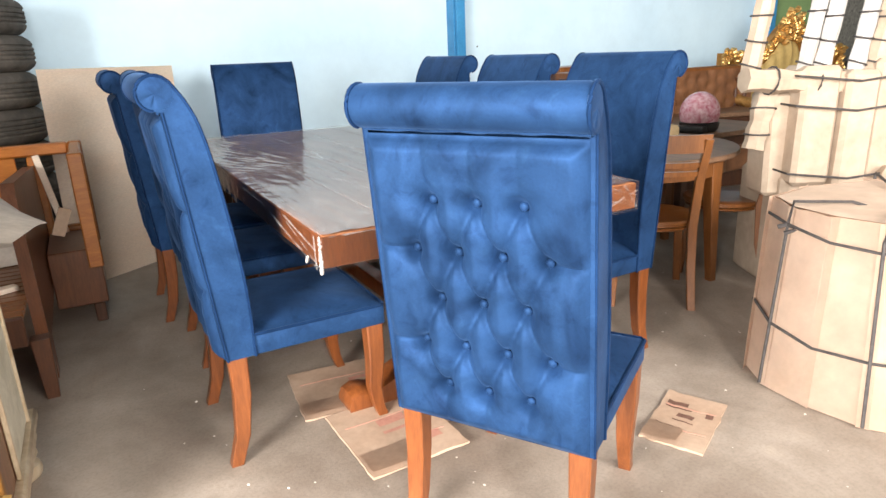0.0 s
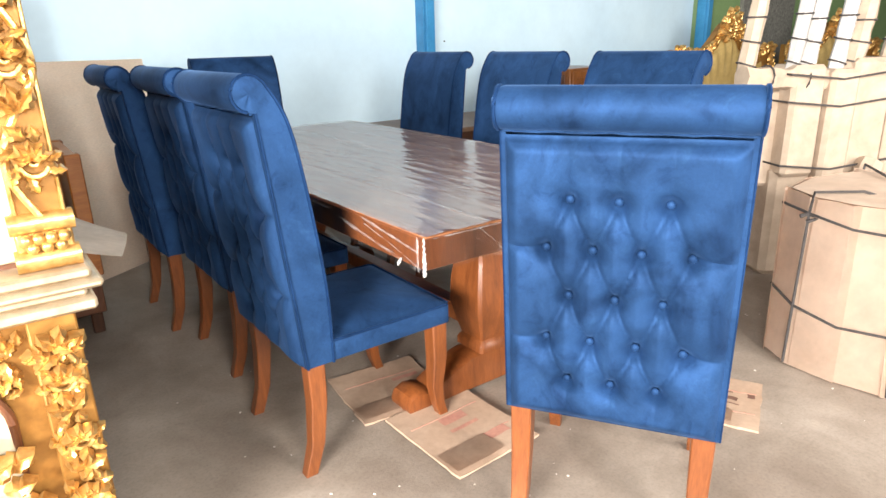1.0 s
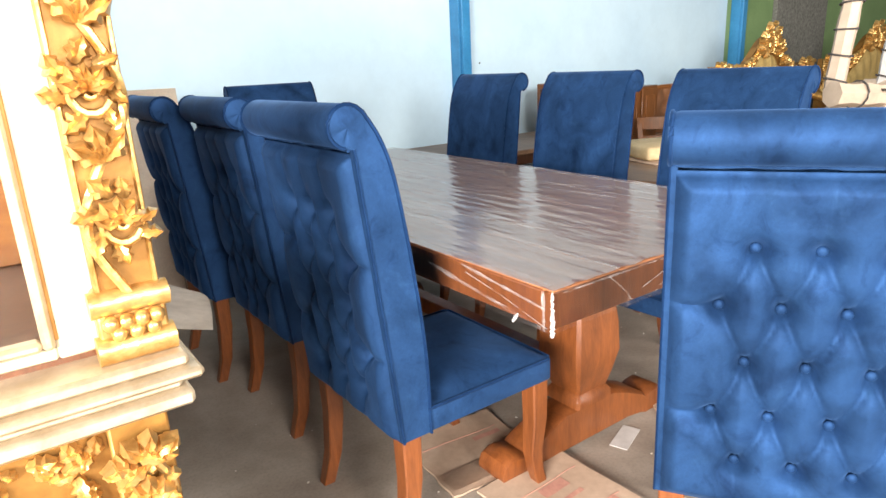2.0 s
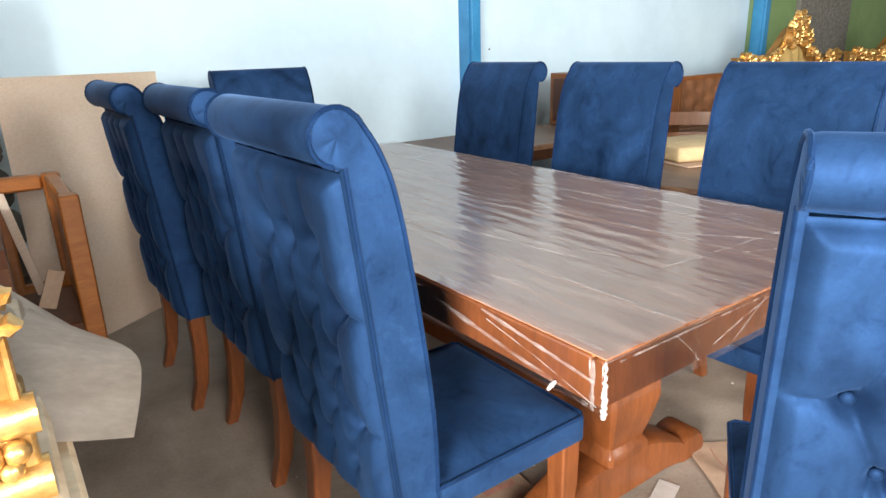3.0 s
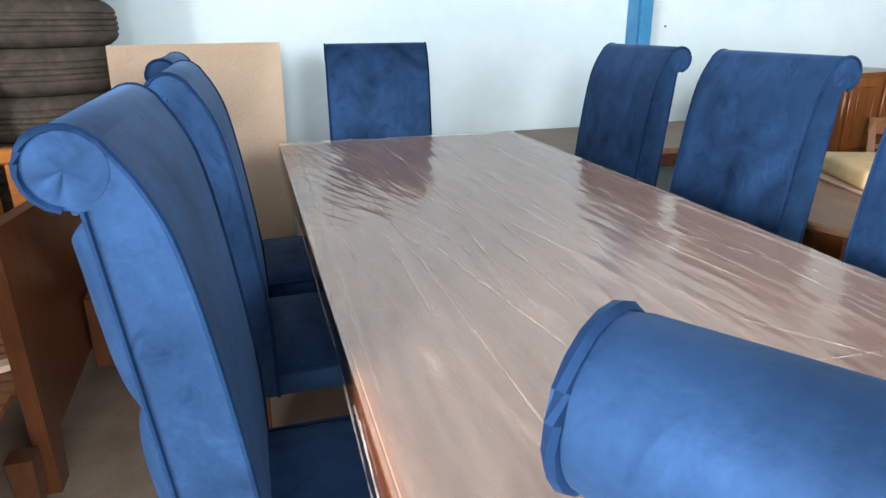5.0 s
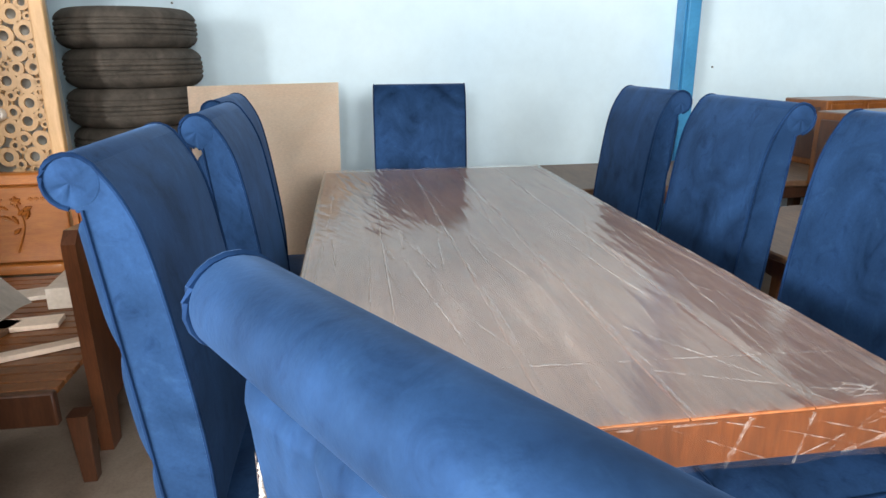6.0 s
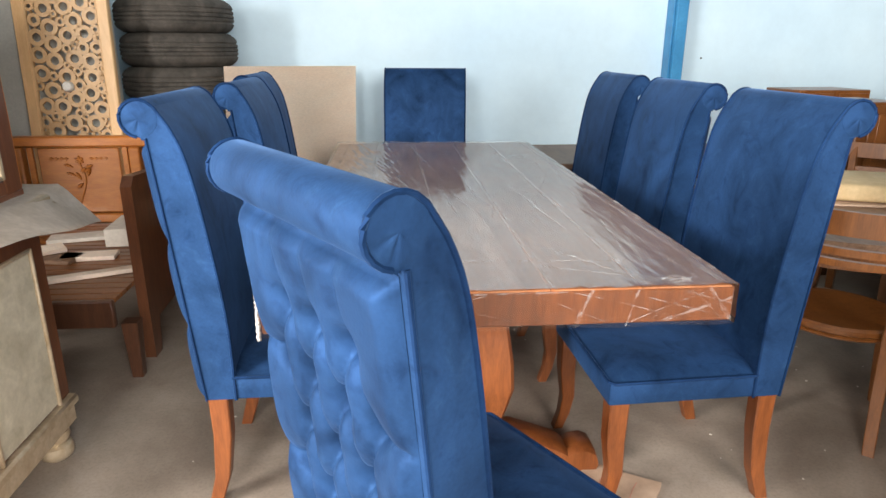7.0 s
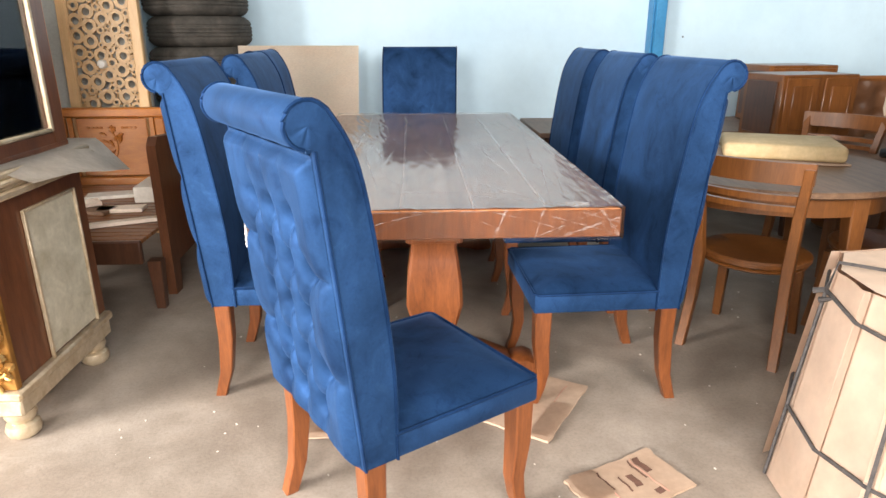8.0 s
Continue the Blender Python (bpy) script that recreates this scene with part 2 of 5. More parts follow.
def hazy_film(name, low, high, most):
    m, nt, b = mat(name)
    b.inputs["Base Color"].default_value = (0.8, 0.77, 0.75, 1)
    b.inputs["Roughness"].default_value = 0.25
    n = noise_tex(nt, coords(nt, (1, 0.25, 1)), 30.0, 5, 0.7)
    nt.links.new(ramp(nt, n, ((low, (0.0, 0.0, 0.0)), (high, (most,) * 3))), b.inputs["Alpha"])
    return m


WALL, FLOOR, FILM, GLASS, FILM_HAZE = wall_paint(), concrete(), film_plastic("stretched_wrap_film", 1.85, 0.27, 0.66), clear_glass(), hazy_film("hazy_film_fold", 0.42, 0.68, 0.34)
FILM_FROST = hazy_film("frosted_film_fold", 0.42, 0.72, 0.42)
FILM_SIDE = film_plastic("side_wrap_film", 1.35, 0.012, 0.25)


# ---- mesh helpers ----
def to_mesh(name, bm, material, smooth=True, angle=40):
    if material is not FILM and material is not FILM_SIDE:
        bmesh.ops.recalc_face_normals(bm, faces=bm.faces)
    me = bpy.data.meshes.new(name)
    bm.to_mesh(me)
    bm.free()
    me.materials.append(material)
    if smooth:
        me.shade_smooth()
        me.set_sharp_from_angle(angle=radians(angle))
    return me


def part(name, bm, material, parent=None, label="", smooth=True, angle=40, at=None):
    ob = new(name, bm if isinstance(bm, bpy.types.Mesh) else to_mesh(name, bm, material, smooth, angle))
    if parent:
        ob.parent = parent
    if at is not None:
        ob.matrix_basis = at
    if label:
        ob["label"] = label
    return ob


def thing(name, label, category, m=None, group=""):
    ob = tagged(new(name), label, category, group)
    ob.empty_display_size = 0.1
    if m is not None:
        ob.matrix_basis = m
    return ob


def box(x0, x1, y0, y1, z0, z1, bevel=0.004, bm=None, m=None, segments=1):
    own = bmesh.new()
    bmesh.ops.create_cube(own, size=1)
    for v in own.verts:
        v.co = Vector(((x0 + x1) / 2 + v.co.x * (x1 - x0), (y0 + y1) / 2 + v.co.y * (y1 - y0), (z0 + z1) / 2 + v.co.z * (z1 - z0)))
    if bevel:
        bmesh.ops.bevel(own, geom=own.edges[:], offset=bevel, segments=segments, affect="EDGES", profile=0.5)
    if m is not None:
        own.transform(m)
    if bm is None:
        return own
    merge(bm, own)
    return bm


def merge(bm, other):
    seen = {v: bm.verts.new(v.co) for v in other.verts}
    for f in other.faces:
        try:
            bm.faces.new([seen[v] for v in f.verts])
        except ValueError:
            pass
    other.free()


def loft(rings, bm=None, closed=True, caps=True):
    bm = bm or bmesh.new()
    rows = [[bm.verts.new(p) for p in ring] for ring in rings]
    n = len(rows[0])
    for a, b in zip(rows, rows[1:]):
        for i in range(n if closed else n - 1):
            j = (i + 1) % n
            bm.faces.new((a[i], a[j], b[j], b[i]))
    if caps and closed:
        bm.faces.new(rows[0][::-1])
        bm.faces.new(rows[-1])
    return bm


def tube(points, radius, sides=6, bm=None, closed=False):
    pts = [Vector(p) for p in points]
    rings, n = [], len(pts)
    up = Vector((0.31, 0.17, 0.93)).normalized()
    for i, p in enumerate(pts):
        a = pts[(i - 1) % n] if closed or i else pts[i]
        b = pts[(i + 1) % n] if closed or i < n - 1 else pts[i]
        d = (b - a).normalized()
        u = d.cross(up)
        u = u.normalized() if u.length > 1e-4 else d.orthogonal().normalized()
        w = d.cross(u)
        r = radius(i / max(1, n - 1)) if callable(radius) else radius
        rings.append([p + r * (math.cos(2 * math.pi * k / sides) * u + math.sin(2 * math.pi * k / sides) * w) for k in range(sides)])
    if closed:
        rings.append(rings[0])
    bm = bm or bmesh.new()
    return loft(rings, bm, True, not closed)


def lathe(profile, sides=24, bm=None, centre=(0, 0, 0)):
    """profile: (radius, z) from bottom to top."""
    c = Vector(centre)
    rings = [[c + Vector((r * math.cos(2 * math.pi * k / sides), r * math.sin(2 * math.pi * k / sides), z)) for k in range(sides)] for r, z in profile]
    return loft(rings, bm)


def grid(fn, nu, nv, bm=None):
    bm = bm or bmesh.new()
    v = [[bm.verts.new(fn(i / nu, j / nv)) for j in range(nv + 1)] for i in range(nu + 1)]
    for i in range(nu):
        for j in range(nv):
            bm.faces.new((v[i][j], v[i + 1][j], v[i + 1][j + 1], v[i][j + 1]))
    return bm


def curve_points(knots, steps=6):
    """A smooth line through the knots."""
    k = [Vector(p) for p in knots]
    k = [2 * k[0] - k[1], *k, 2 * k[-1] - k[-2]]
    out = []
    for a, b, c, d in zip(k, k[1:], k[2:], k[3:]):
        for s in range(steps):
            t = s / steps
            out.append(0.5 * (2 * b + (c - a) * t + (2 * a - 5 * b + 4 * c - d) * t * t + (3 * b - a - 3 * c + d) * t ** 3))
    return out + [k[-2]]


def square_loft(sections, bevel=0.15, bm=None):
    """Sections (centre, half x, half y): an eight-sided bar with eased corners."""
    rings = []
    for c, hx, hy in sections:
        e = min(hx, hy) * bevel
        rings.append([Vector(c) + Vector(p) for p in ((hx - e, hy, 0), (-hx + e, hy, 0), (-hx, hy - e, 0), (-hx, -hy + e, 0),
                                                      (-hx + e, -hy, 0), (hx - e, -hy, 0), (hx, -hy + e, 0), (hx, hy - e, 0))])
    return loft(rings, bm)


# ---- the hall ----
def structure(name, bm, material, smooth=False):
    return tagged(part(name, bm, material, smooth=smooth), kind="structure")


structure("floor", box(-6.2, 12.2, -14, 3.62, -0.2, 0.0, 0), FLOOR)
structure("ground", box(-60, 60, -90, -14.004, -0.25, -0.02, 0), FLOOR)
structure("wall_north", box(-5.2, 6.3, 3.42, 3.62, 0.0, 4.3, 0), WALL)
structure("wall_north_green", box(6.3, 12.2, 3.42, 3.62, 0.0, 4.3, 0), GREEN)
west = box(-5.4, -5.2, -0.9, 3.62, 0.0, 4.3, 0)
box(-5.4, -5.2, -5.2, -4.5, 0.0, 4.3, 0, west)
box(-5.4, -5.2, -4.5, -0.9, 3.0, 4.3, 0, west)
# Unseen sill, raised so that low side light stays out.
box(-5.4, -5.2, -4.5, -0.9, 0.0, 1.1, 0, west)
structure("wall_west", west, UNSEEN_WALL)
# Unseen wall added to stop side light passing behind the cabinet.
structure("light_blocker_wall", box(-5.2, -2.45, 0.55, 0.65, 0.0, 4.3, 0), UNSEEN_WALL)
structure("wall_east", box(12.2, 12.4, -5.2, 3.62, 0.0, 4.3, 0), UNSEEN_WALL)
front = box(-5.2, 12.2, -5.2, -5.0, 3.35, 4.3, 0)
for x0, x1 in ((-5.2, -1.9), (-0.4, 0.7), (3.1, 12.2)):
    box(x0, x1, -5.2, -5.0, 0.0, 3.35, 0, front)
# Raised sills out of view keep front light from reaching under the table.
for x0, x1 in ((-1.9, -0.4), (0.7, 3.1)):
    box(x0, x1, -5.2, -5.0, 0.0, 1.5, 0, front)
structure("wall_south", front, UNSEEN_WALL)
structure("ceiling", box(-5.4, 12.4, -5.2, 3.62, 4.3, 4.4, 0), UNSEEN_CEILING)
for px in (2.335, 6.39):
    post = box(px, px + 0.085, 3.27, 3.417, 0.0, 4.298, 0.006)
    box(px - 0.012, px - 0.002, 3.30, 3.417, 0, 4.297, 0.002, post)
    tagged(part("wall_post", post, BLUE_PAINT), kind="structure")
tagged(part("stone_panel", box(7.3, 8.6, 3.36, 3.417, 0.0, 3.2, 0.005), STONE), kind="structure")


# ---- upholstered dining chair ----
CH_W = 0.505


def back_profile():
    """Side outline of the backrest, from the seat up the front, over the roll and down behind; x runs forward."""
    front = curve_points([(-0.425, 0, 0.365), (-0.428, 0, 0.6), (-0.455, 0, 0.85), (-0.484, 0, 1.03), (-0.512, 0, 1.115), (-0.549, 0, 1.176)], 4)
    cx, cz, r = -0.587, 1.148, 0.046
    arc = [Vector((cx + r * math.cos(a), 0, cz + r * math.sin(a))) for a in [radians(q) for q in range(42, 262, 18)]]
    rear = [Vector((-0.581, 0, 1.1)), Vector((-0.574, 0, 1.03)), Vector((-0.556, 0, 0.85)), Vector((-0.532, 0, 0.6)), Vector((-0.51, 0, 0.365))]
    return front, arc, rear


def tuft_points():
    rows = []
    for r, z in enumerate((0.945, 0.825, 0.705, 0.585, 0.47)):
        n = 3 if r % 2 == 0 else 4
        rows.append([(-(n - 1) / 2 * 0.104 + 0.104 * k, z) for k in range(n)])
    return rows


def segment_distance(p, a, b):
    ax, az, bx, bz = *a, *b
    dx, dz = bx - ax, bz - az
    t = max(0, min(1, ((p[0] - ax) * dx + (p[1] - az) * dz) / (dx * dx + dz * dz)))
    return math.hypot(p[0] - ax - t * dx, p[1] - az - t * dz)


def build_dining_chair(label, m):
    chair = thing("dining_chair", label, "chair", m, "velvet chairs round the table")
    front, arc, rear = back_profile()
    outline = front + arc + rear
    w = CH_W / 2
    rings = []
    for y, inset in ((-w, 0.012), (-w + 0.004, 0.004), (-w + 0.012, 0), (w - 0.012, 0), (w - 0.004, 0.004), (w, 0.012)):
        centre = sum(outline, Vector()) / len(outline)
        rings.append([Vector((p.x + (centre.x - p.x) * inset * 2.2, y, p.z + (centre.z - p.z) * inset * 0.3)) for p in outline])
    body = loft(rings)
    inner = [f for f in body.faces if len(f.verts) == 4 and all(v.co.z < 1.101 and v.co.x < -0.5 for v in f.verts) and max(abs(v.co.y) for v in f.verts) < w - 0.011 and f.calc_center_median().x < -0.505]
    bmesh.ops.delete(body, geom=inner, context="FACES_ONLY")
    part("backrest", body, VELVET, chair)
    # buttoned rear panel
    rows = tuft_points()
    lines = []
    for a, b in zip(rows, rows[1:]):
        for p in a:
            for q in b:
                if abs(p[0] - q[0]) < 0.06:
                    lines.append((p, q))
    seams = [(p, (p[0], 1.09)) for p in rows[0]] + [(p, (p[0], 0.37)) for p in rows[-1]]
    lines += [(p, (math.copysign(w, p[0]), p[1] + 0.004)) for row in (rows[1], rows[3]) for p in (row[0], row[-1])]
    buttons = [p for row in rows for p in row]

    def rear_x(z):
        for a, b in zip(rear, rear[1:]):
            if b.z <= z <= a.z:
                return a.x + (b.x - a.x) * (a.z - z) / (a.z - b.z)
        return rear[-1].x

    def pad(u, v):
        y, z = (u - 0.5) * (CH_W - 0.02), 0.366 + v * (1.09 - 0.366)
        d = min(segment_distance((y, z), *s) for s in lines)
        d = min(d, 0.014 + 1.2 * min(segment_distance((y, z), *s) for s in seams))
        edge = min(y + w, w - y, z - 0.36, 1.093 - z)
        b = min(math.hypot(y - p[0], z - p[1]) for p in buttons)
        fine = min(1.0, max(0.0, z - 0.37) / 0.05)
        puff = (0.007 + 0.008 * (1 - math.exp(-d / 0.006)) + 0.012 * (1 - math.exp(-d / 0.03))) * min(1, max(0, edge - 0.011) / 0.025) ** 0.6
        pit = 0.036 * math.exp(-((b / 0.02) ** 2)) + 0.013 * math.exp(-((b / 0.05) ** 2))
        wob = 0.003 * noise.noise(Vector((y * 14, z * 14, 3.0)))
        return Vector((rear_x(z) - 0.001 - puff + pit * 0.9 + wob * min(1, max(0, edge - 0.011) / 0.05), y, z))

    panel = part("tufted_panel", grid(pad, 84, 116), VELVET, chair, "deep-buttoned blue velvet back panel", angle=75)
    knob = bmesh.new()
    bmesh.ops.create_uvsphere(knob, u_segments=10, v_segments=6, radius=0.0105)
    knob.transform(Matrix.Diagonal((0.55, 1, 1, 1)))
    knob_mesh = to_mesh("button", knob, VELVET)
    for y, z in buttons:
        part("button", knob_mesh, VELVET, panel, at=Matrix.Translation((rear_x(z) + 0.017, y, z)))
    # rolled top with pleated round ends
    cx, cz, r = -0.587, 1.148, 0.0462
    roll = bmesh.new()
    ring_rows = []
    for y, s in [(side * (w + 0.0004 + 0.0032 * (1 - s * s)), s) for side, s in [(-1, q) for q in (0.06, 0.25, 0.45, 0.65, 0.82, 0.95)]] + [(-w + 0.012, 1.02), (0, 1.02), (w - 0.012, 1.02)] + [(w + 0.0004 + 0.0032 * (1 - s * s), s) for s in (0.95, 0.82, 0.65, 0.45, 0.25, 0.06)]:
        ring = []
        for k in range(56):
            a = 2 * math.pi * k / 56
            q = r * s
            fold = math.exp(-(((a - 4.5) / 0.16) ** 2)) + 0.6 * math.exp(-(((a - 3.6) / 0.2) ** 2)) + 0.5 * math.exp(-(((a - 5.5) / 0.22) ** 2))
            dip = 0.012 * fold * s * (1 - s) if s < 0.94 else 0
            ring.append(Vector((cx + q * math.cos(a), y - math.copysign(dip, y), cz + q * math.sin(a))))
        ring_rows.append(ring)
    loft(ring_rows, roll)
    part("top_roll", roll, VELVET, chair, angle=60)
    seam = [Vector((-0.586, y, 1.1 + 0.0015 * math.sin(y * 60))) for y in np.linspace(-w + 0.006, w - 0.006, 14)]
    part("roll_seam", tube(seam, 0.005), VELVET, chair, "pale blue piped seam under the roll")
    # piping on both sides: front edge up and round the roll, and the rear edge
    for side in (-1, 1):
        y = side * (w + 0.001)
        loop = [Vector((p.x, y, p.z)) for p in front + arc]
        part("piping", tube(loop, 0.0046), PIPING_SHADED, chair, "blue velvet piping, darkened for its shadow line")
        back_edge = [Vector((p.x + 0.004, y, p.z)) for p in rear]
        part("piping", tube(back_edge, 0.004), PIPING_SHADED, chair, "blue velvet piping, darkened for its shadow line")
    # seat: boxed side and crowned top with piping
    def seat_top(u, v):
        x, y = -0.43 + u * 0.43, (v - 0.5) * CH_W
        e = min(0.43 - u * 0.43, y + w, w - y)
        return Vector((x, y, 0.432 + 0.034 * (1 - math.exp(-max(0, e) / 0.05)) + 0.002 * noise.noise(Vector((x * 12, y * 12, 9)))))

    seat = grid(seat_top, 22, 24)
    part("seat", seat, VELVET, chair)
    part("seat_border", box(-0.43, 0.004, -w + 0.0005, w - 0.0005, 0.365, 0.436, 0.008, segments=2), VELVET, chair)
    corner = [(-0.43, -w - 0.001), (-0.01, -w - 0.001), (0.003, -w + 0.012), (0.003, w - 0.012), (-0.01, w + 0.001), (-0.43, w + 0.001)]
    part("piping", tube([(x, y, 0.4345) for x, y in corner], 0.0052), PIPING_SHADED, chair, "blue velvet piping, darkened for its shadow line")
    # tapered legs; the rear ones sweep backwards
    for side in (-1, 1):
        y = side * (w - 0.033)
        part("leg", square_loft([((-0.033, y, 0.37), 0.029, 0.029), ((-0.032, y, 0.24), 0.027, 0.027), ((-0.042, y, 0.13), 0.022, 0.022), ((-0.032, y, 0.06), 0.019, 0.019), ((-0.012, y, 0.0), 0.017, 0.018)]), TEAK, chair, "orange-brown teak leg")
        part("leg", square_loft([((-0.478, y, 0.37), 0.028, 0.027), ((-0.478, y, 0.24), 0.026, 0.025), ((-0.492, y, 0.1), 0.022, 0.022), ((-0.522, y, 0.0), 0.019, 0.019)]), TEAK, chair, "orange-brown teak leg")
    return chair


def facing(x, y, degrees):
    return pose(x, y, 0, 0, 0, degrees)


first = build_dining_chair("blue velvet dining chair with rolled top, tucked under the table", facing(0.277, 0.53, 0))
askew = copy_thing(first, facing(0.668, -0.150, 32.3))
askew.scale.z = 0.977
askew["label"] = "slightly lower blue velvet dining chair, pulled out askew from the table"
tucked = [(0.31, 1.285, 0), (0.236, 1.9, 0), (0.882, 0.412, 182.5), (0.895, 1.19, 180), (0.915, 1.955, 180), (0.482, 2.265, -95)]
for x, y, a in tucked:
    copy_thing(first, facing(x, y, a))


# ---- dining table and its plastic wrap ----
def build_table():
    table = thing("dining_table", "long teak table on two carved pedestals, wrapped in clear film", "table")
    for k in range(5):
        x0 = 0.006 + k * 0.2196
        part("plank", box(x0, x0 + 0.2185, 0.002, 2.428, 0.745, 0.78, 0.002), TEAK_TOP, table)
    frame = box(0.0, 1.11, 0.0, 0.028, 0.69, 0.7785, 0.004)
    box(0.0, 1.11, 2.402, 2.43, 0.69, 0.7785, 0.004, frame)
    box(0.0, 0.028, 0.0285, 2.4015, 0.69, 0.7785, 0.004, frame)
    box(1.082, 1.11, 0.0285, 2.4015, 0.69, 0.7785, 0.004, frame)
    part("edge_frame", frame, TEAK, table)
    for y in (0.42, 2.0):
        col = square_loft([((0.555, y, z), hx, hx * 0.9) for z, hx in (
            (0.155, 0.085), (0.18, 0.085), (0.2, 0.07), (0.25, 0.085), (0.33, 0.104), (0.42, 0.1), (0.5, 0.088), (0.55, 0.08), (0.565, 0.084), (0.57, 0.1),
            (0.592, 0.106), (0.6, 0.098), (0.625, 0.102), (0.632, 0.118), (0.652, 0.122), (0.656, 0.135), (0.69, 0.135))], 0.12)
        part("pedestal", col, TEAK, table, "bulging square teak column")
        foot = loft([[Vector((x, y - 0.06, z0)), Vector((x, y + 0.06, z0)), Vector((x, y + 0.06, z1 - 0.012)), Vector((x, y + 0.045, z1)), Vector((x, y - 0.045, z1)), Vector((x, y - 0.06, z1 - 0.012))]
                     for x, z0, z1 in ((0.16, 0.02, 0.05), (0.17, 0.004, 0.075), (0.2, 0.0, 0.09), (0.235, 0.0, 0.085), (0.26, 0.0, 0.075), (0.29, 0.01, 0.095), (0.36, 0.02, 0.125), (0.44, 0.02, 0.155),
                                       (0.67, 0.02, 0.155), (0.75, 0.02, 0.125), (0.82, 0.01, 0.095), (0.85, 0.0, 0.075), (0.875, 0.0, 0.085), (0.91, 0.0, 0.09), (0.94, 0.004, 0.075), (0.95, 0.02, 0.05))])
        part("foot", foot, TEAK, table, "scrolled teak sledge foot")
        part("top_block", box(0.28, 0.83, y - 0.05, y + 0.05, 0.655, 0.69, 0.006), TEAK, table)
    part("stretcher", box(0.52, 0.59, 0.49, 1.97, 0.2, 0.27, 0.006), TEAK, table)
    return table


build_table()


def build_film():
    wrap = thing("plastic_wrap", "clear crinkled plastic film stretched over the table top", "plastic wrap")

    def top(u, v):
        x, y = -0.004 + u * 1.118, -0.004 + v * 2.438
        e = min(x + 0.004, 1.114 - x, y + 0.004, 2.434 - y)
        n = noise.noise(Vector((x * 26, y * 4 + 2 * noise.noise(Vector((x * 3, y * 3, 5))), 1))) + 0.5 * noise.noise(Vector((x * 60, y * 11, 7)))
        # tight crinkles that fan out towards the far corner
        fx, fy = x - 0.5, y - 0.55
        ang, rad = math.atan2(fx, fy), math.hypot(fx, fy)
        zone = max(0.0, 1 - ((x - 0.17) / 0.24) ** 2) * min(1, max(0.0, y - 0.95) / 0.4)
        zone = max(zone, 0.5 * max(0.0, 1 - ((x - 0.93) / 0.16) ** 2) * min(1, max(0.0, y - 1.3) / 0.5))
        n += 7.0 * zone * (0.3 + abs(noise.noise(Vector((ang * 70, rad * 3.5, 12)))) + 0.6 * noise.noise(Vector((ang * 130, rad * 6, 15))))
        return Vector((x, y, 0.7845 + 0.0011 * n + 0.003 * math.exp(-e / 0.02) * (0.5 + noise.noise(Vector((x * 20, y * 20, 4))))))

    part("film_top", grid(top, 190, 260), FILM, wrap, angle=180)

    def skirt(path, lift):
        def fn(u, v):
            k = (1 - u) * (len(path) - 1)
            i = min(int(k), len(path) - 2)
            a, b = Vector(path[i]), Vector(path[i + 1])
            p = a.lerp(b, k - i)
            d = (b - a).normalized()
            out = Vector((d.y, -d.x, 0))
            n = noise.noise(Vector((p.x * 18 + 3, p.y * 18, v * 3 + lift)))
            drop = 0.1 + 0.01 * noise.noise(Vector((p.x * 9, p.y * 9, 8)))
            return p + out * (0.002 + 0.004 * max(0, n + 0.3) * v) + Vector((0, 0, 0.785 - v * drop))
        return fn

    for a, b, n in (((-0.004, -0.004, 0), (1.114, -0.004, 0), 60), ((1.114, -0.004, 0), (1.114, 2.434, 0), 100), ((1.114, 2.434, 0), (-0.004, 2.434, 0), 40), ((-0.004, 2.434, 0), (-0.004, -0.004, 0), 100)):
        part("film_skirt", grid(skirt([a, b], a[0]), n, 6), FILM_SIDE, wrap, angle=180)
    # raised creases of the stretched film
    rngf = random.Random(17)
    creases = [((0.22 * k + rngf.uniform(-0.02, 0.02), 0.0), (0.22 * k + rngf.uniform(-0.02, 0.02), 2.42)) for k in (1, 2, 3, 4)]
    creases += [((1.085, 0.0), (1.06, 2.42)), ((1.0, 0.0), (1.09, 0.55)), ((0.02, 0.02), (0.07, 2.4)), ((0.25, 0.9), (0.05, 2.4)), ((0.3, 1.1), (0.14, 2.42)), ((0.34, 1.3), (0.22, 2.42)), ((0.7, 0.35), (0.92, 0.0)), ((0.52, 1.2), (0.4, 2.42)), ((0.6, 0.6), (0.45, 1.5)), ((0.4, 0.21), (1.1, 0.175)), ((0.66, 0.16), (0.98, 0.03)), ((0.9, 0.03), (1.0, 0.75)), ((0.97, 0.75), (1.06, 1.6))]
    for k in range(34):
        x, y, a, l = rngf.uniform(0.06, 1.04), rngf.uniform(0.1, 2.1), rngf.gauss(-0.06, 0.14), rngf.uniform(0.18, 0.75)
        q = (min(1.1, max(0.01, x + l * math.sin(a))), min(2.42, y + l * math.cos(a)))
        creases.append(((x, y), q))
    for a, e in creases:
        pts = []
        for k in range(25):
            t = k / 24
            x, y = a[0] + (e[0] - a[0]) * t, a[1] + (e[1] - a[1]) * t
            pts.append((x + 0.004 * noise.noise(Vector((y * 6, a[0] * 9, 1))), y, 0.7862 + 0.0008 * noise.noise(Vector((y * 11, a[0] * 5, 2)))))
        strip = bmesh.new()
        d = Vector((e[0] - a[0], e[1] - a[1], 0)).normalized()
        side = Vector((d.y, -d.x, 0))
        rows = []
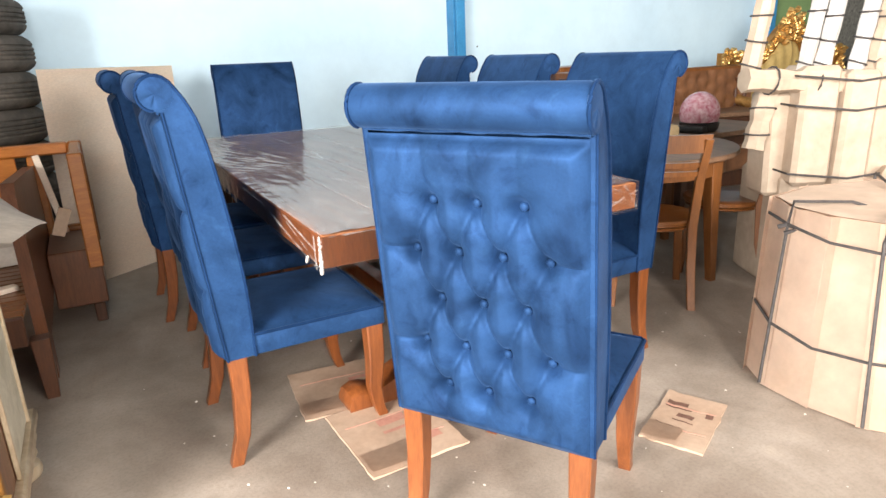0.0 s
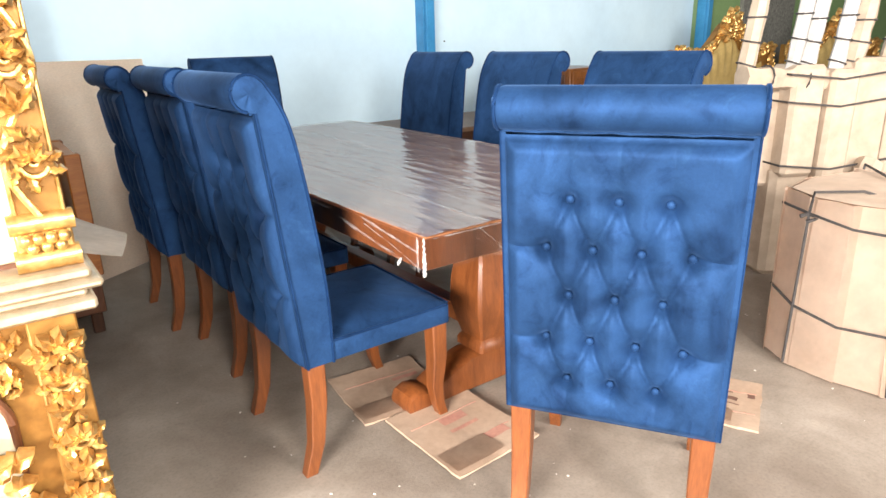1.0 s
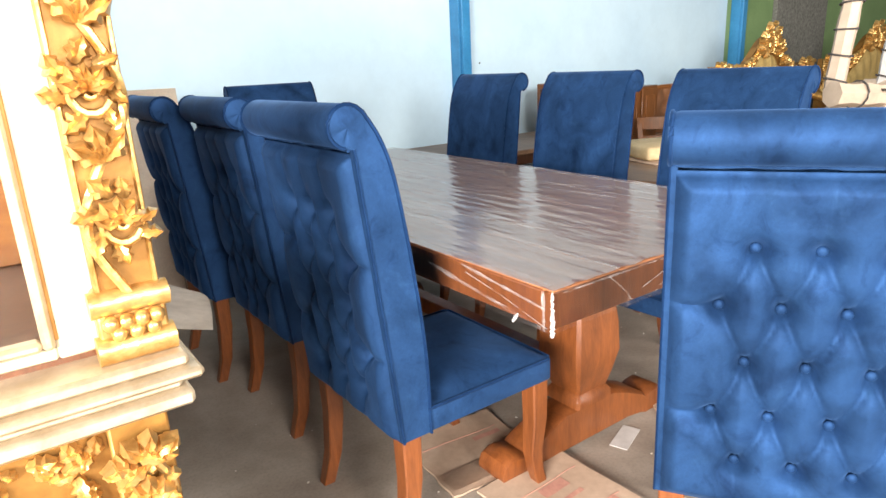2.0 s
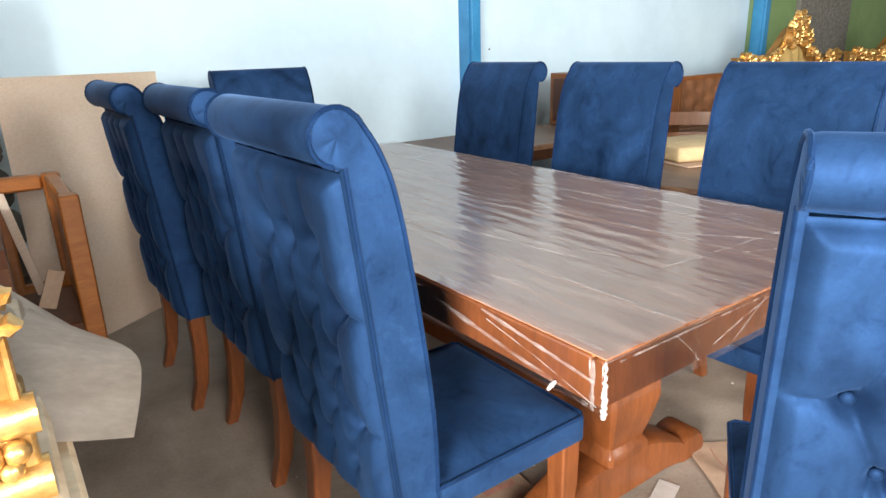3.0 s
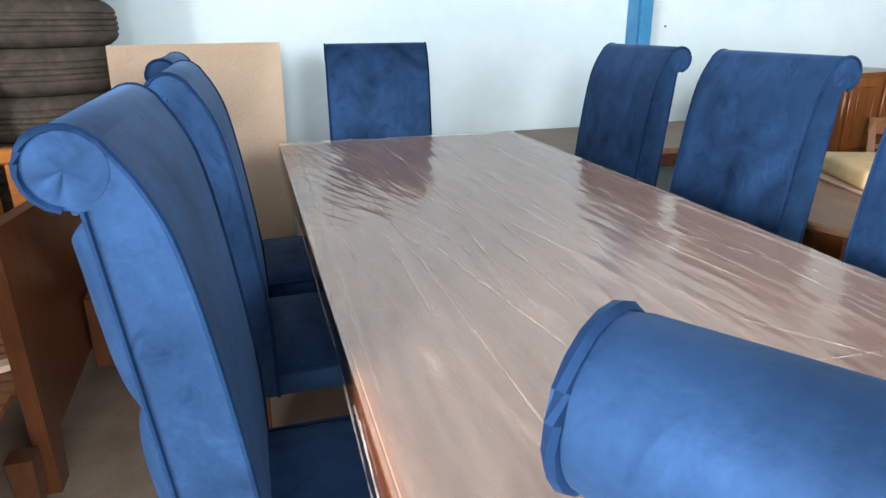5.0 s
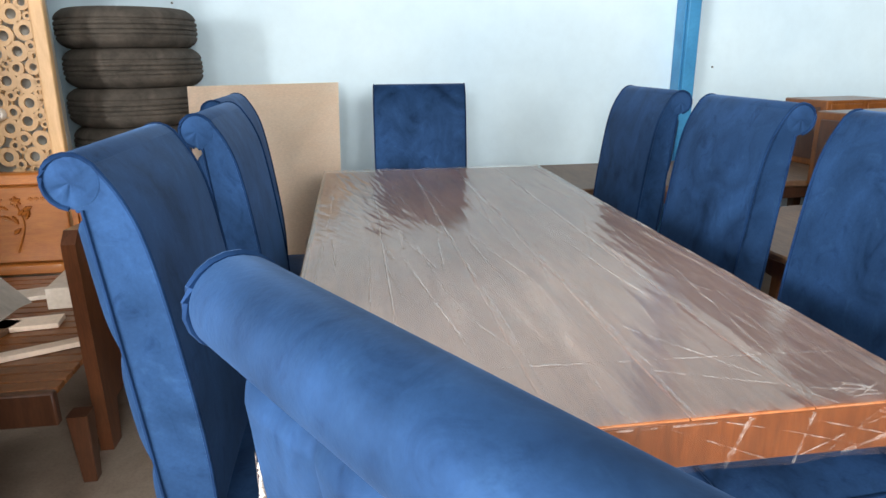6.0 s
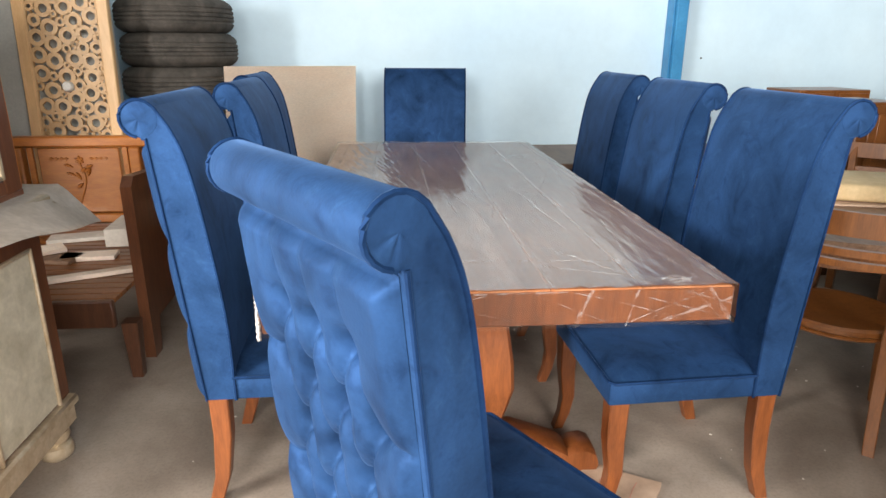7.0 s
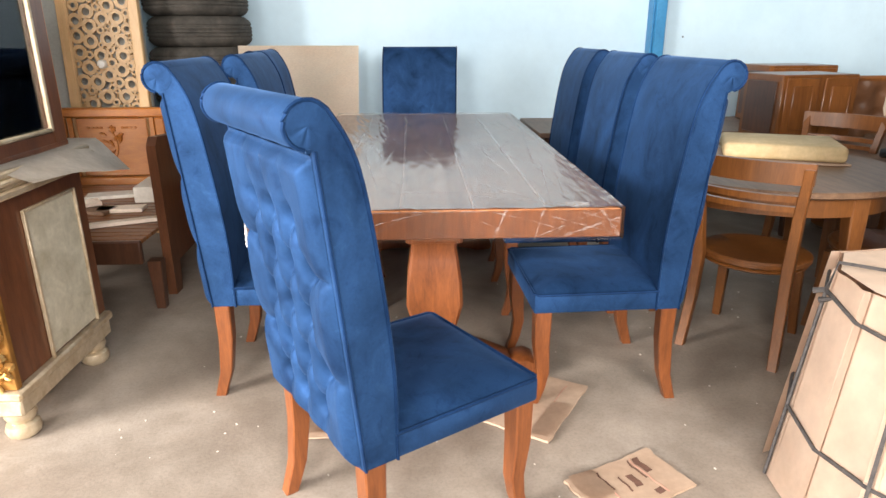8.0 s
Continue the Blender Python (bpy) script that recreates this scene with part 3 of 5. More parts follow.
        for k, p in enumerate(pts):
            half = 0.001 + (0.011 if abs(e[1] - a[1]) > 0.9 else 0.004) * max(0, 0.3 + noise.noise(Vector((k * 0.37, a[0] * 7, 3))))
            rows.append([strip.verts.new(Vector(p) - side * half), strip.verts.new(Vector(p) + Vector((0, 0, 0.0012))), strip.verts.new(Vector(p) + side * half)])
        for p, q in zip(rows, rows[1:]):
            strip.faces.new((p[0], p[1], q[1], q[0]))
            strip.faces.new((p[1], p[2], q[2], q[1]))
        part("film_crease", strip, FILM_HAZE, wrap, "whitish crease in the film")
    for x0, z0, x1, z1 in ((0.18, 0.775, 0.26, 0.7), (0.3, 0.72, 0.52, 0.775), (0.72, 0.775, 0.96, 0.71), (0.86, 0.7, 1.05, 0.775), (1.0, 0.775, 1.08, 0.7)):
        part("film_crease", tube([(x0, -0.0085, z0), ((x0 + x1) / 2, -0.0095, (z0 + z1) / 2 + 0.004), (x1, -0.0085, z1)], 0.0011, 5), FILM_HAZE, wrap, "whitish crease in the film")
    gather = [(0.006, 0.7 - 0.002 * k, 0.05 + 0.1 * k + 0.02 * (k % 3), 0.772 - 0.006 * (k % 3)) for k in (2,)]
    for y0, z0, y1, z1 in gather:
        part("film_crease", tube([(-0.0085, y0, z0), (-0.0095, (y0 + y1) / 2, (z0 + z1) / 2 + 0.005), (-0.0085, y1, z1)], 0.0012, 5), FILM_HAZE, wrap, "whitish crease in the film")
    # whitish bunched film over the front edge
    for x0, z0, x1, z1, half in [(0.86, 0.77, 1.09, 0.705, 0.0022), (0.9, 0.7, 0.99, 0.776, 0.0016), (0.62, 0.775, 0.8, 0.7, 0.0014), (0.35, 0.7, 0.47, 0.772, 0.001), (0.98, 0.774, 1.1, 0.74, 0.003), (0.5, 0.73, 0.6, 0.7, 0.001)]:
        band = grid(lambda u, v, a=(x0, z0), b=(x1, z1), h=half: Vector((a[0] + (b[0] - a[0]) * u, -0.0112 - 0.002 * math.sin(math.pi * v), a[1] + (b[1] - a[1]) * u + (v - 0.5) * 2 * h * (0.5 + abs(noise.noise(Vector((u * 5, a[0] * 9, 2))))))), 14, 3)
        part("film_crease", band, FILM_HAZE, wrap, "whitish crease in the film")
    for k in range(7):
        a = rngf.uniform(-0.9, 0.9)
        x, y, l = 0.985 + rngf.uniform(-0.02, 0.03), 0.015 + rngf.uniform(0, 0.04), rngf.uniform(0.02, 0.05)
        part("film_crease", tube([(x - l * math.cos(a), y - 0.5 * l * math.sin(a), 0.7865), (x, y, 0.7885), (x + l * math.cos(a), y + 0.5 * l * math.sin(a), 0.7865)], 0.0012, 5), FILM_HAZE, wrap, "white bunched film")
    # frosted folds drawn down over the long edge, the corner and the end
    folds = [((-0.0125, 0.46, 0.752), (-0.0125, 0.02, 0.694), 0.008), ((-0.0125, 0.3, 0.779), (-0.0125, 0.01, 0.742), 0.006), ((-0.0125, 0.014, 0.784), (-0.0125, 0.012, 0.69), 0.007),
             ((-0.0125, 1.5, 0.774), (-0.0125, 0.5, 0.766), 0.004), ((0.76, -0.013, 0.783), (0.72, -0.013, 0.69), 0.007), ((0.87, -0.013, 0.782), (0.845, -0.013, 0.69), 0.004),
             ((0.93, -0.013, 0.7), (1.1, -0.013, 0.756), 0.005), ((1.04, -0.013, 0.783), (1.1, -0.013, 0.7), 0.007), ((0.02, -0.013, 0.778), (0.7, -0.013, 0.779), 0.003)]
    for a, e, half in folds:
        a, e = Vector(a), Vector(e)
        d = (e - a).normalized()
        out = Vector((-1, 0, 0)) if abs(d.y) > 1e-6 or a.x < 0 else Vector((0, -1, 0))
        across = d.cross(out).normalized()

        def fold_at(u, v, a=a, e=e, half=half, out=out, across=across):
            w = half * (0.45 + 0.9 * abs(noise.noise(Vector((u * 6, a.z * 40, a.y * 9 + a.x)))))
            return a.lerp(e, u) + across * (v - 0.5) * 2 * w + out * (0.002 * math.sin(math.pi * v) + 0.0012 * noise.noise(Vector((u * 15, v * 4, a.x * 5))))

        part("film_fold", grid(fold_at, 24, 5), FILM_FROST, wrap, "white drawn fold of the film", angle=180)
    tail = tube([(-0.008 + 0.005 * noise.noise(Vector((k, 2, 5))), 0.1 + 0.003 * k, 0.704 - 0.004 * k + 0.004 * noise.noise(Vector((k, 9, 1)))) for k in range(7)], lambda t: 0.002 + 0.0022 * math.sin(2.6 * t) + 0.002 * abs(noise.noise(Vector((t * 9, 1, 4)))), 8)
    part("film_knot", tail, WRAP_WHITE, wrap, "white knotted scrap of film under the edge")
    # gathered end of film at the near corner
    knot = [(-0.005 + 0.003 * noise.noise(Vector((k * 0.9, 2, 5))), -0.007 + 0.004 * noise.noise(Vector((k * 0.8, 7, 1))), 0.783 - 0.0052 * k) for k in range(21)]
    gathered = tube(knot, lambda t: 0.0022 + 0.0055 * t ** 2 * (1.2 - t) * 2 + 0.0015 * abs(noise.noise(Vector((t * 14, 3, 3)))), 9)
    part("film_knot", gathered, WRAP_WHITE, wrap, "white gathered end of the film at the corner")


build_film()


# ---- cabinet with gilded front ----
def leaf(bm, m, length=0.05, width=0.03, lift=0.012, lobes=3):
    """A carved acanthus leaf: ridge, raised lobes and a curled tip."""
    rows = []
    n = 7
    for i in range(n + 1):
        t = i / n
        half = width * 0.5 * (math.sin(math.pi * min(1, t * 0.92 + 0.08)) ** 0.8) * (1 + 0.28 * math.sin(2 * math.pi * lobes * t))
        z = lift * math.sin(math.pi * t * 0.8) + 0.3 * lift
        curl = 0.25 * length * t * t
        rows.append([Vector((-half, t * length, z * 0.35)), Vector((-half * 0.55, t * length + curl * 0.1, z)), Vector((0, t * length, z * 0.72)), Vector((half * 0.55, t * length + curl * 0.1, z)), Vector((half, t * length, z * 0.35))])
    vs = [[bm.verts.new(m @ p) for p in r] for r in rows]
    base = [[bm.verts.new(m @ Vector((p.x, p.y, -0.004))) for p in (r[0], r[-1])] for r in rows]
    for i in range(n):
        for k in range(4):
            bm.faces.new((vs[i][k], vs[i][k + 1], vs[i + 1][k + 1], vs[i + 1][k]))
        bm.faces.new((base[i][0], vs[i][0], vs[i + 1][0], base[i + 1][0]))
        bm.faces.new((vs[i][4], base[i][1], base[i + 1][1], vs[i + 1][4]))


def on_front(x, z, y, spin, scale=1.0, tip=0.0):
    """A leaf's pose on a face that looks towards -y."""
    return Matrix.Translation((x, y, z)) @ Matrix.Rotation(radians(90), 4, "X") @ Matrix.Rotation(radians(spin), 4, "Z") @ Matrix.Rotation(radians(tip), 4, "X") @ Matrix.Scale(scale, 4)


def vine(bm, x, z0, z1, half, y, step=0.15, seed=3):
    """Alternating carved scrolls with fanned acanthus leaves along an upright strip."""
    rng = random.Random(seed)
    stem, z, side = [(x, y - 0.006, z0 - 0.02)], z0, 1
    while z < z1:
        cx, cz = x + side * half * 0.12, z + step * 0.5
        stem += [(x - side * half * 0.95, y - 0.007, z + step * 0.3), (x - side * half * 0.9, y - 0.008, z + step * 0.62), (x, y - 0.007, z + step)]
        curl = []
        for q in range(20):
            a = radians(-90 + side * (-60 + q * 24))
            r = half * (0.9 - 0.66 * q / 19)
            curl.append((cx - side * r * math.cos(a) * 0.95, y - 0.008 - 0.004 * q / 19, cz + r * 1.15 * math.sin(a)))
        tube(curl, lambda t: 0.0068 - 0.003 * t, 7, bm)
        for q in range(5):
            leaf(bm, on_front(cx, cz, y - 0.012, side * (q * 38 - 76), rng.uniform(0.75, 0.95), 20), 0.042, 0.024, 0.018)
        for q in range(7):
            a = 2 * math.pi * q / 7 + rng.uniform(-0.2, 0.2)
            leaf(bm, on_front(cx + half * 0.75 * math.cos(a), cz + half * 0.95 * math.sin(a), y - 0.005, math.degrees(a) - 90 + side * 40, rng.uniform(0.6, 0.85), 12), 0.045, 0.03, 0.015)
        for q in (-1, 0, 1):
            leaf(bm, on_front(x, z + step * 0.97, y - 0.007, q * 48 + side * 12, 1.0, 18), 0.05, 0.028, 0.017)
        z, side = z + step, -side
    tube(curve_points(stem, 5), 0.0068, 7, bm)


def bead_row(bm, a, b, n, r):
    for k in range(n):
        s = bmesh.new()
        bmesh.ops.create_uvsphere(s, u_segments=8, v_segments=5, radius=r)
        s.transform(Matrix.Translation(Vector(a).lerp(Vector(b), (k + 0.5) / n)))
        merge(bm, s)


def build_cabinet():
    cab = thing("display_cabinet", "tall cream and gilt display cabinet with glazed doors, dark sides", "cabinet", Matrix.Translation((-0.015, 0.05, 0)))
    X0, X1, D = -2.10, -0.80, 0.60
    # upper carcass
    body = box(X0, X0 + 0.03, 0.02, D, 0.9, 2.3, 0.003)
    box(X0, X1, 0.02, D, 1.74, 1.8, 0.004, body)
    box(X0, X1, 0.02, D, 0.875, 0.905, 0.003, body)
    part("upper_carcass", body, CAB_WOOD, cab)
    part("back_panel", box(X0 + 0.031, X1 - 0.001, D - 0.02, D, 0.906, 1.739, 0.003), TEAK_BENCH, cab, "brown wooden back behind the glass")
    side = box(X1 - 0.03, X1, 0.035, 0.115, 0.9, 1.74, 0.004)
    box(X1 - 0.03, X1, D - 0.085, D - 0.004, 0.9, 1.74, 0.004, side)
    box(X1 - 0.03, X1, 0.1152, D - 0.0852, 0.9, 0.945, 0.004, side)
    box(X1 - 0.03, X1, 0.1152, D - 0.0852, 1.68, 1.74, 0.004, side)
    part("side_frame", side, CAB_WOOD, cab, "dark brown side frame")
    trim = box(X1 - 0.012, X1 + 0.006, 0.1152, 0.129, 0.9452, 1.6798, 0.004)
    box(X1 - 0.012, X1 + 0.006, D - 0.099, D - 0.0854, 0.9452, 1.6798, 0.004, trim)
    box(X1 - 0.012, X1 + 0.006, 0.1292, D - 0.0992, 0.9452, 0.959, 0.004, trim)
    part("gilt_trim", trim, CHAMPAGNE, cab, "gilt glazing bead")
    pane = part("side_pane", box(X1 - 0.018, X1 - 0.014, 0.1152, D - 0.0852, 0.9452, 1.6798, 0), GLASS, cab, "clear glass side pane")
    pane.visible_shadow = False
    for z in (1.2, 1.46):
        sh = part("glass_shelf", box(X0 + 0.032, X1 - 0.034, 0.06, D - 0.03, z, z + 0.008, 0), GLASS, cab, "glass shelf")
        sh.visible_shadow = False
    # front door with a wide cream frame
    dr = part("door", box(-0.884, -0.824, -0.004, 0.03, 0.9, 1.74, 0.004), CREAM, cab, "cream painted glazed door")
    part("meeting_stile", box(-1.43, -1.37, -0.004, 0.03, 0.9, 1.74, 0.004), CREAM, dr)
    part("bottom_rail", box(-1.3698, -0.8842, -0.004, 0.03, 0.9, 0.918, 0.003), CREAM, dr)
    part("top_rail", box(-1.3698, -0.8842, -0.004, 0.03, 1.68, 1.74, 0.003), CREAM, dr)
    part("second_door", box(X0, -1.432, -0.004, 0.03, 0.9, 1.74, 0.004), CREAM, cab)
    bead = box(-0.9, -0.8843, -0.014, 0.012, 0.9185, 1.68, 0.005)
    box(-1.3698, -1.354, -0.014, 0.012, 0.9185, 1.68, 0.005, bead)
    box(-1.3538, -0.9002, -0.014, 0.012, 0.9185, 0.934, 0.005, bead)
    part("glazing_bead", bead, CHAMPAGNE, dr, "pale gilt glazing bead")
    groove = box(-0.889, -0.8795, -0.0075, -0.003, 0.93, 1.67, 0.001)
    part("gold_line", groove, GOLD_GROUND, dr, "brown antiqued line")
    fp = part("pane", box(-1.3698, -0.8842, 0.008, 0.012, 0.9185, 1.68, 0), GLASS, dr, "clear glass pane")
    fp.visible_shadow = False
    # carved pilaster
    pil = part("pilaster", box(-0.828, -0.748, -0.028, 0.034, 0.985, 1.74, 0.004), GOLD_GROUND, cab, "gilded corner pilaster")
    carve = bmesh.new()
    vine(carve, -0.787, 1.0, 1.68, 0.034, -0.03, 0.17, 3)
    part("carved_vine", carve, GOLD, pil, "carved and gilded vine with acanthus leaves", angle=50)
    bead_edges = bmesh.new()
    tube([(-0.825, -0.03, 0.99), (-0.825, -0.03, 1.74)], 0.004, 6, bead_edges)
    tube([(-0.751, -0.03, 0.99), (-0.751, -0.03, 1.74)], 0.004, 6, bead_edges)
    part("edge_bead", bead_edges, GOLD, pil)
    base = bmesh.new()
    for z, r in ((0.972, 0.019), (0.905, 0.021)):
        tube([(-0.84, -0.028, z), (-0.738, -0.028, z)], r, 14, base)
    box(-0.834, -0.744, -0.036, 0.03, 0.885, 0.99, 0.004, base)
    bead_row(base, (-0.828, -0.042, 0.945), (-0.75, -0.042, 0.945), 4, 0.012)
    bead_row(base, (-0.822, -0.044, 0.93), (-0.755, -0.044, 0.93), 3, 0.011)
    part("pilaster_base", base, GOLD, cab, "gilded moulded pilaster foot")
    # waist moulding
    waist = bmesh.new()
    for z0, z1, out in ((0.862, 0.884, 0.03), (0.845, 0.862, 0.045), (0.825, 0.845, 0.018), (0.80, 0.825, 0.03)):
        box(X0 - out, X1 + 0.04 + out, -0.03 - out, D + 0.01, z0, z1, 0.006, waist)
    part("waist_moulding", waist, CHAMPAGNE, cab, "stepped cream and gilt waist moulding")
    # lower carcass
    low = box(X0, X1 + 0.02, 0.0, D, 0.2, 0.8, 0.004)
    part("lower_carcass", low, CAB_WOOD, cab)
    part("side_panel", box(X1 + 0.0205, X1 + 0.026, 0.2, D - 0.09, 0.21, 0.725, 0.002), CREAM_PANEL, cab, "antiqued cream side panel")
    sf = box(X1 + 0.0205, X1 + 0.034, 0.188, 0.1995, 0.2, 0.736, 0.003)
    box(X1 + 0.0205, X1 + 0.034, D - 0.0895, D - 0.078, 0.2, 0.736, 0.003, sf)
    box(X1 + 0.0205, X1 + 0.034, 0.1997, D - 0.0897, 0.7255, 0.736, 0.003, sf)
    part("panel_bead", sf, CHAMPAGNE, cab, "pale bead round the side panel")
    # arched cream door panel with carving
    arch = [(-1.5, 0.24), (-0.905, 0.24), (-0.905, 0.6)] + [(-0.985 + 0.08 * math.cos(a), 0.6 + 0.09 * math.sin(a)) for a in np.linspace(0, math.pi / 2, 8)][1:] + [(-1.42, 0.69), (-1.5, 0.6)]
    panel = loft([[Vector((x, -0.004, z)) for x, z in arch], [Vector((x, -0.016, z)) for x, z in arch]])
    lp = part("arched_panel", panel, CREAM, cab, "cream arched lower door panel")
    rim = part("arch_bead", tube([(x, -0.018, z) for x, z in arch], 0.009, 8, None, True), CAB_WOOD, cab, "dark brown arched bead")
    ground = part("door_ground", box(X0, X1 + 0.02, -0.003, -0.0005, 0.2, 0.798, 0), GOLD_GROUND, cab)
    rng = random.Random(11)
    carve = bmesh.new()
    for k in range(46):
        x = -0.87 - 0.62 * k / 46
        leaf(carve, on_front(x, 0.745 + 0.014 * math.sin(k * 1.3), -0.006, rng.uniform(-100, 100), rng.uniform(0.5, 0.85), 15), 0.05, 0.03, 0.014)
    for k in range(9):
        leaf(carve, on_front(-0.885 + rng.uniform(-0.015, 0.015), 0.66 + 0.012 * k, -0.006, rng.uniform(60, 200), rng.uniform(0.5, 0.9), 15), 0.05, 0.03, 0.014)
    for k in range(60):
        r, a = 0.16 * math.sqrt(rng.random()), rng.uniform(0, 2 * math.pi)
        leaf(carve, on_front(-1.08 + r * math.cos(a), 0.44 + r * math.sin(a), -0.017, math.degrees(a) - 90 + rng.uniform(-40, 40), rng.uniform(0.8, 1.25), 15), 0.06, 0.036, 0.02)
    part("carved_leaves", carve, GOLD, cab, "carved and gilded leaf garland", angle=50)
    lpil = part("lower_pilaster", box(-0.85, -0.768, -0.03, -0.0035, 0.2, 0.8, 0.004), GOLD_GROUND, cab)
    carve = bmesh.new()
    vine(carve, -0.81, 0.22, 0.74, 0.03, -0.032, 0.13, 8)
    for k in range(8):
        leaf(carve, on_front(-0.81 + rng.uniform(-0.02, 0.02), 0.74 + rng.uniform(-0.04, 0.02), -0.033, rng.uniform(-120, 120), 0.9, 20), 0.055, 0.035, 0.018)
    part("carved_vine", carve, GOLD, lpil, "carved and gilded vine", angle=50)
    # plinth and bun feet
    plinth = bmesh.new()
    box(X0 - 0.02, X1 + 0.045, -0.045, D + 0.005, 0.165, 0.2, 0.008, plinth)
    box(X0 - 0.01, X1 + 0.03, -0.03, D, 0.1, 0.165, 0.008, plinth)
    part("plinth", plinth, CHAMPAGNE, cab, "champagne gilded plinth")
    foot = lathe([(0.035, 0.0), (0.05, 0.012), (0.055, 0.03), (0.05, 0.05), (0.036, 0.058), (0.042, 0.066), (0.05, 0.082), (0.046, 0.1)], 20)
    fm = to_mesh("bun_foot", foot, CHAMPAGNE)
    for x, y in ((X1 - 0.02, 0.03), (X1 - 0.02, D - 0.07), (X0 + 0.06, 0.03), (X0 + 0.06, D - 0.07)):
        part("bun_foot", fm, CHAMPAGNE, cab, at=Matrix.Translation((x, y, 0)))


build_cabinet()
sheet = grid(lambda u, v: Vector((-1.0 + u * (0.33 + 0.055 * math.sin(math.pi * min(1, 1.1 * v))), 0.14 + 0.66 * v, 0.8865 + 0.004 * noise.noise(Vector((u * 3, v * 3, 2))) - (0.04 + 0.12 * max(0, v - 0.25)) * max(0, (u - 0.66) / 0.34))), 14, 14)
bmesh.ops.solidify(sheet, geom=sheet.faces[:], thickness=0.004)
tagged(part("paper_sheet", sheet, PAPER), "dusty grey card sheet lying on the cabinet ledge", "card sheet")


# ---- bench, screen, tyres, board at the back ----
def carved_back_panel(x0, x1, y, z0, z1, owner):
    p = part("carved_panel", box(x0, x1, y - 0.012, y, z0, z1, 0.006), TEAK_BENCH, owner, "orange teak panel with shallow floral carving")
    c = bmesh.new()
    cx, cz = (x0 + x1) / 2, (z0 + z1) / 2
    rng = random.Random(int(abs(x0) * 100))
    for a in range(0, 360, 60):
        leaf(c, on_front(cx, z1 - 0.07, y - 0.012, a, 0.55, 4), 0.05, 0.03, 0.012)
    tube(curve_points([(cx, y - 0.014, z1 - 0.08), (cx + 0.02, y - 0.015, cz), (cx - 0.03, y - 0.014, z0 + 0.05)], 6), 0.005, 6, c)
    for k in range(8):
        leaf(c, on_front(cx + rng.uniform(-0.04, 0.04), cz + rng.uniform(-0.08, 0.08), y - 0.012, rng.uniform(-80, 80), 0.8, 4), 0.06, 0.025, 0.012)
    for s in (-1, 1):
        for k in range(4):
            leaf(c, on_front(cx + s * (x1 - x0) * (0.18 + 0.06 * k), z1 - 0.06, y - 0.012, s * 90, 0.5, 3), 0.05, 0.03, 0.01)
    part("carving", c, TEAK_BENCH, p, angle=50)


def build_settee():
    s = thing("settee", "dusty carved teak settee with solid arm panels, cluttered with offcuts", "settee")
    B = 2.36
    part("top_rail", box(-1.79, -0.585, B - 0.03, B + 0.03, 0.785, 0.845, 0.01), TEAK_BENCH, s)
    part("bottom_rail", box(-1.79, -0.585, B - 0.03, B + 0.02, 0.35, 0.405, 0.008), TEAK_BENCH, s)
    for x in (-1.79, -1.16, -0.78):
        part("upright", box(x, x + 0.06, B - 0.031, B + 0.031, 0.0, 0.784, 0.008), TEAK_BENCH, s)
    for x in (-1.71, -1.2):
        part("slat", box(x, x + 0.03, B - 0.012, B + 0.01, 0.406, 0.784, 0.003), TEAK_BENCH, s)
    carved_back_panel(-1.655, -1.215, B, 0.41, 0.78, s)
    part("slat", box(-1.05, -0.83, B - 0.012, B + 0.01, 0.406, 0.784, 0.003), TEAK_BENCH, s)
    for k in range(19):
        y = 1.095 + 0.062 * k
        part("seat_slat", box(-1.76, -0.8, y, y + 0.054, 0.345, 0.365, 0.003), TEAK_SET, s)
    part("seat_rail", box(-1.76, -0.8, 1.06, 1.092, 0.25, 0.365, 0.006), DARK_WOOD, s)
    prof = [(1.3, 0.0), (1.29, 0.77), (1.33, 0.81), (B - 0.035, 0.74), (B - 0.035, 0.2), (1.4, 0.16), (1.38, 0.0)]
    part("arm_panel", loft([[Vector((-0.8, y, z)) for y, z in prof], [Vector((-0.755, y, z)) for y, z in prof]]), CAB_WOOD, s, "dark solid arm panel", smooth=False)
    # end wing of orange teak over a dark base
    for y in (1.79, B - 0.028):
        part("end_post", box(-0.584, -0.52, y, y + 0.06, 0.3, 0.845, 0.006), TEAK_BENCH, s)
    part("end_rail", box(-0.578, -0.528, 1.851, B - 0.029, 0.775, 0.843, 0.008), TEAK_BENCH, s)
    part("end_panel", box(-0.565, -0.54, 1.851, B - 0.029, 0.38, 0.774, 0.004), TEAK_BENCH, s)
    part("end_base", box(-0.75, -0.53, 1.86, B - 0.04, 0.1, 0.379, 0.006), CAB_WOOD, s, "dark brown boxed seat end")
    for y in (1.87, B - 0.1):
        part("rear_leg", box(-0.6, -0.55, y, y + 0.05, 0.0, 0.0995, 0.006), DARK_WOOD, s)
    for x in (-1.76, -0.8):
        part("front_leg", square_loft([((x + 0.03, 1.14, 0.0), 0.022, 0.022), ((x + 0.03, 1.14, 0.249), 0.033, 0.033)]), DARK_WOOD, s)
    part("hanging_tag", box(-0.028, 0.028, -0.003, 0.003, -0.13, 0.0, 0.001), CARD, s, "card tag on a string", at=pose(-0.63, 1.8, 0.6, 0, 24, 20))
    lath = box(-0.016, 0.016, -0.006, 0.006, 0.0, 0.42, 0.002)
    part("loose_lath", lath, PLYWOOD, s, "pale lath leaning in the corner", at=pose(-0.67, 2.28, 0.38, -2, -9, 0))
    return s


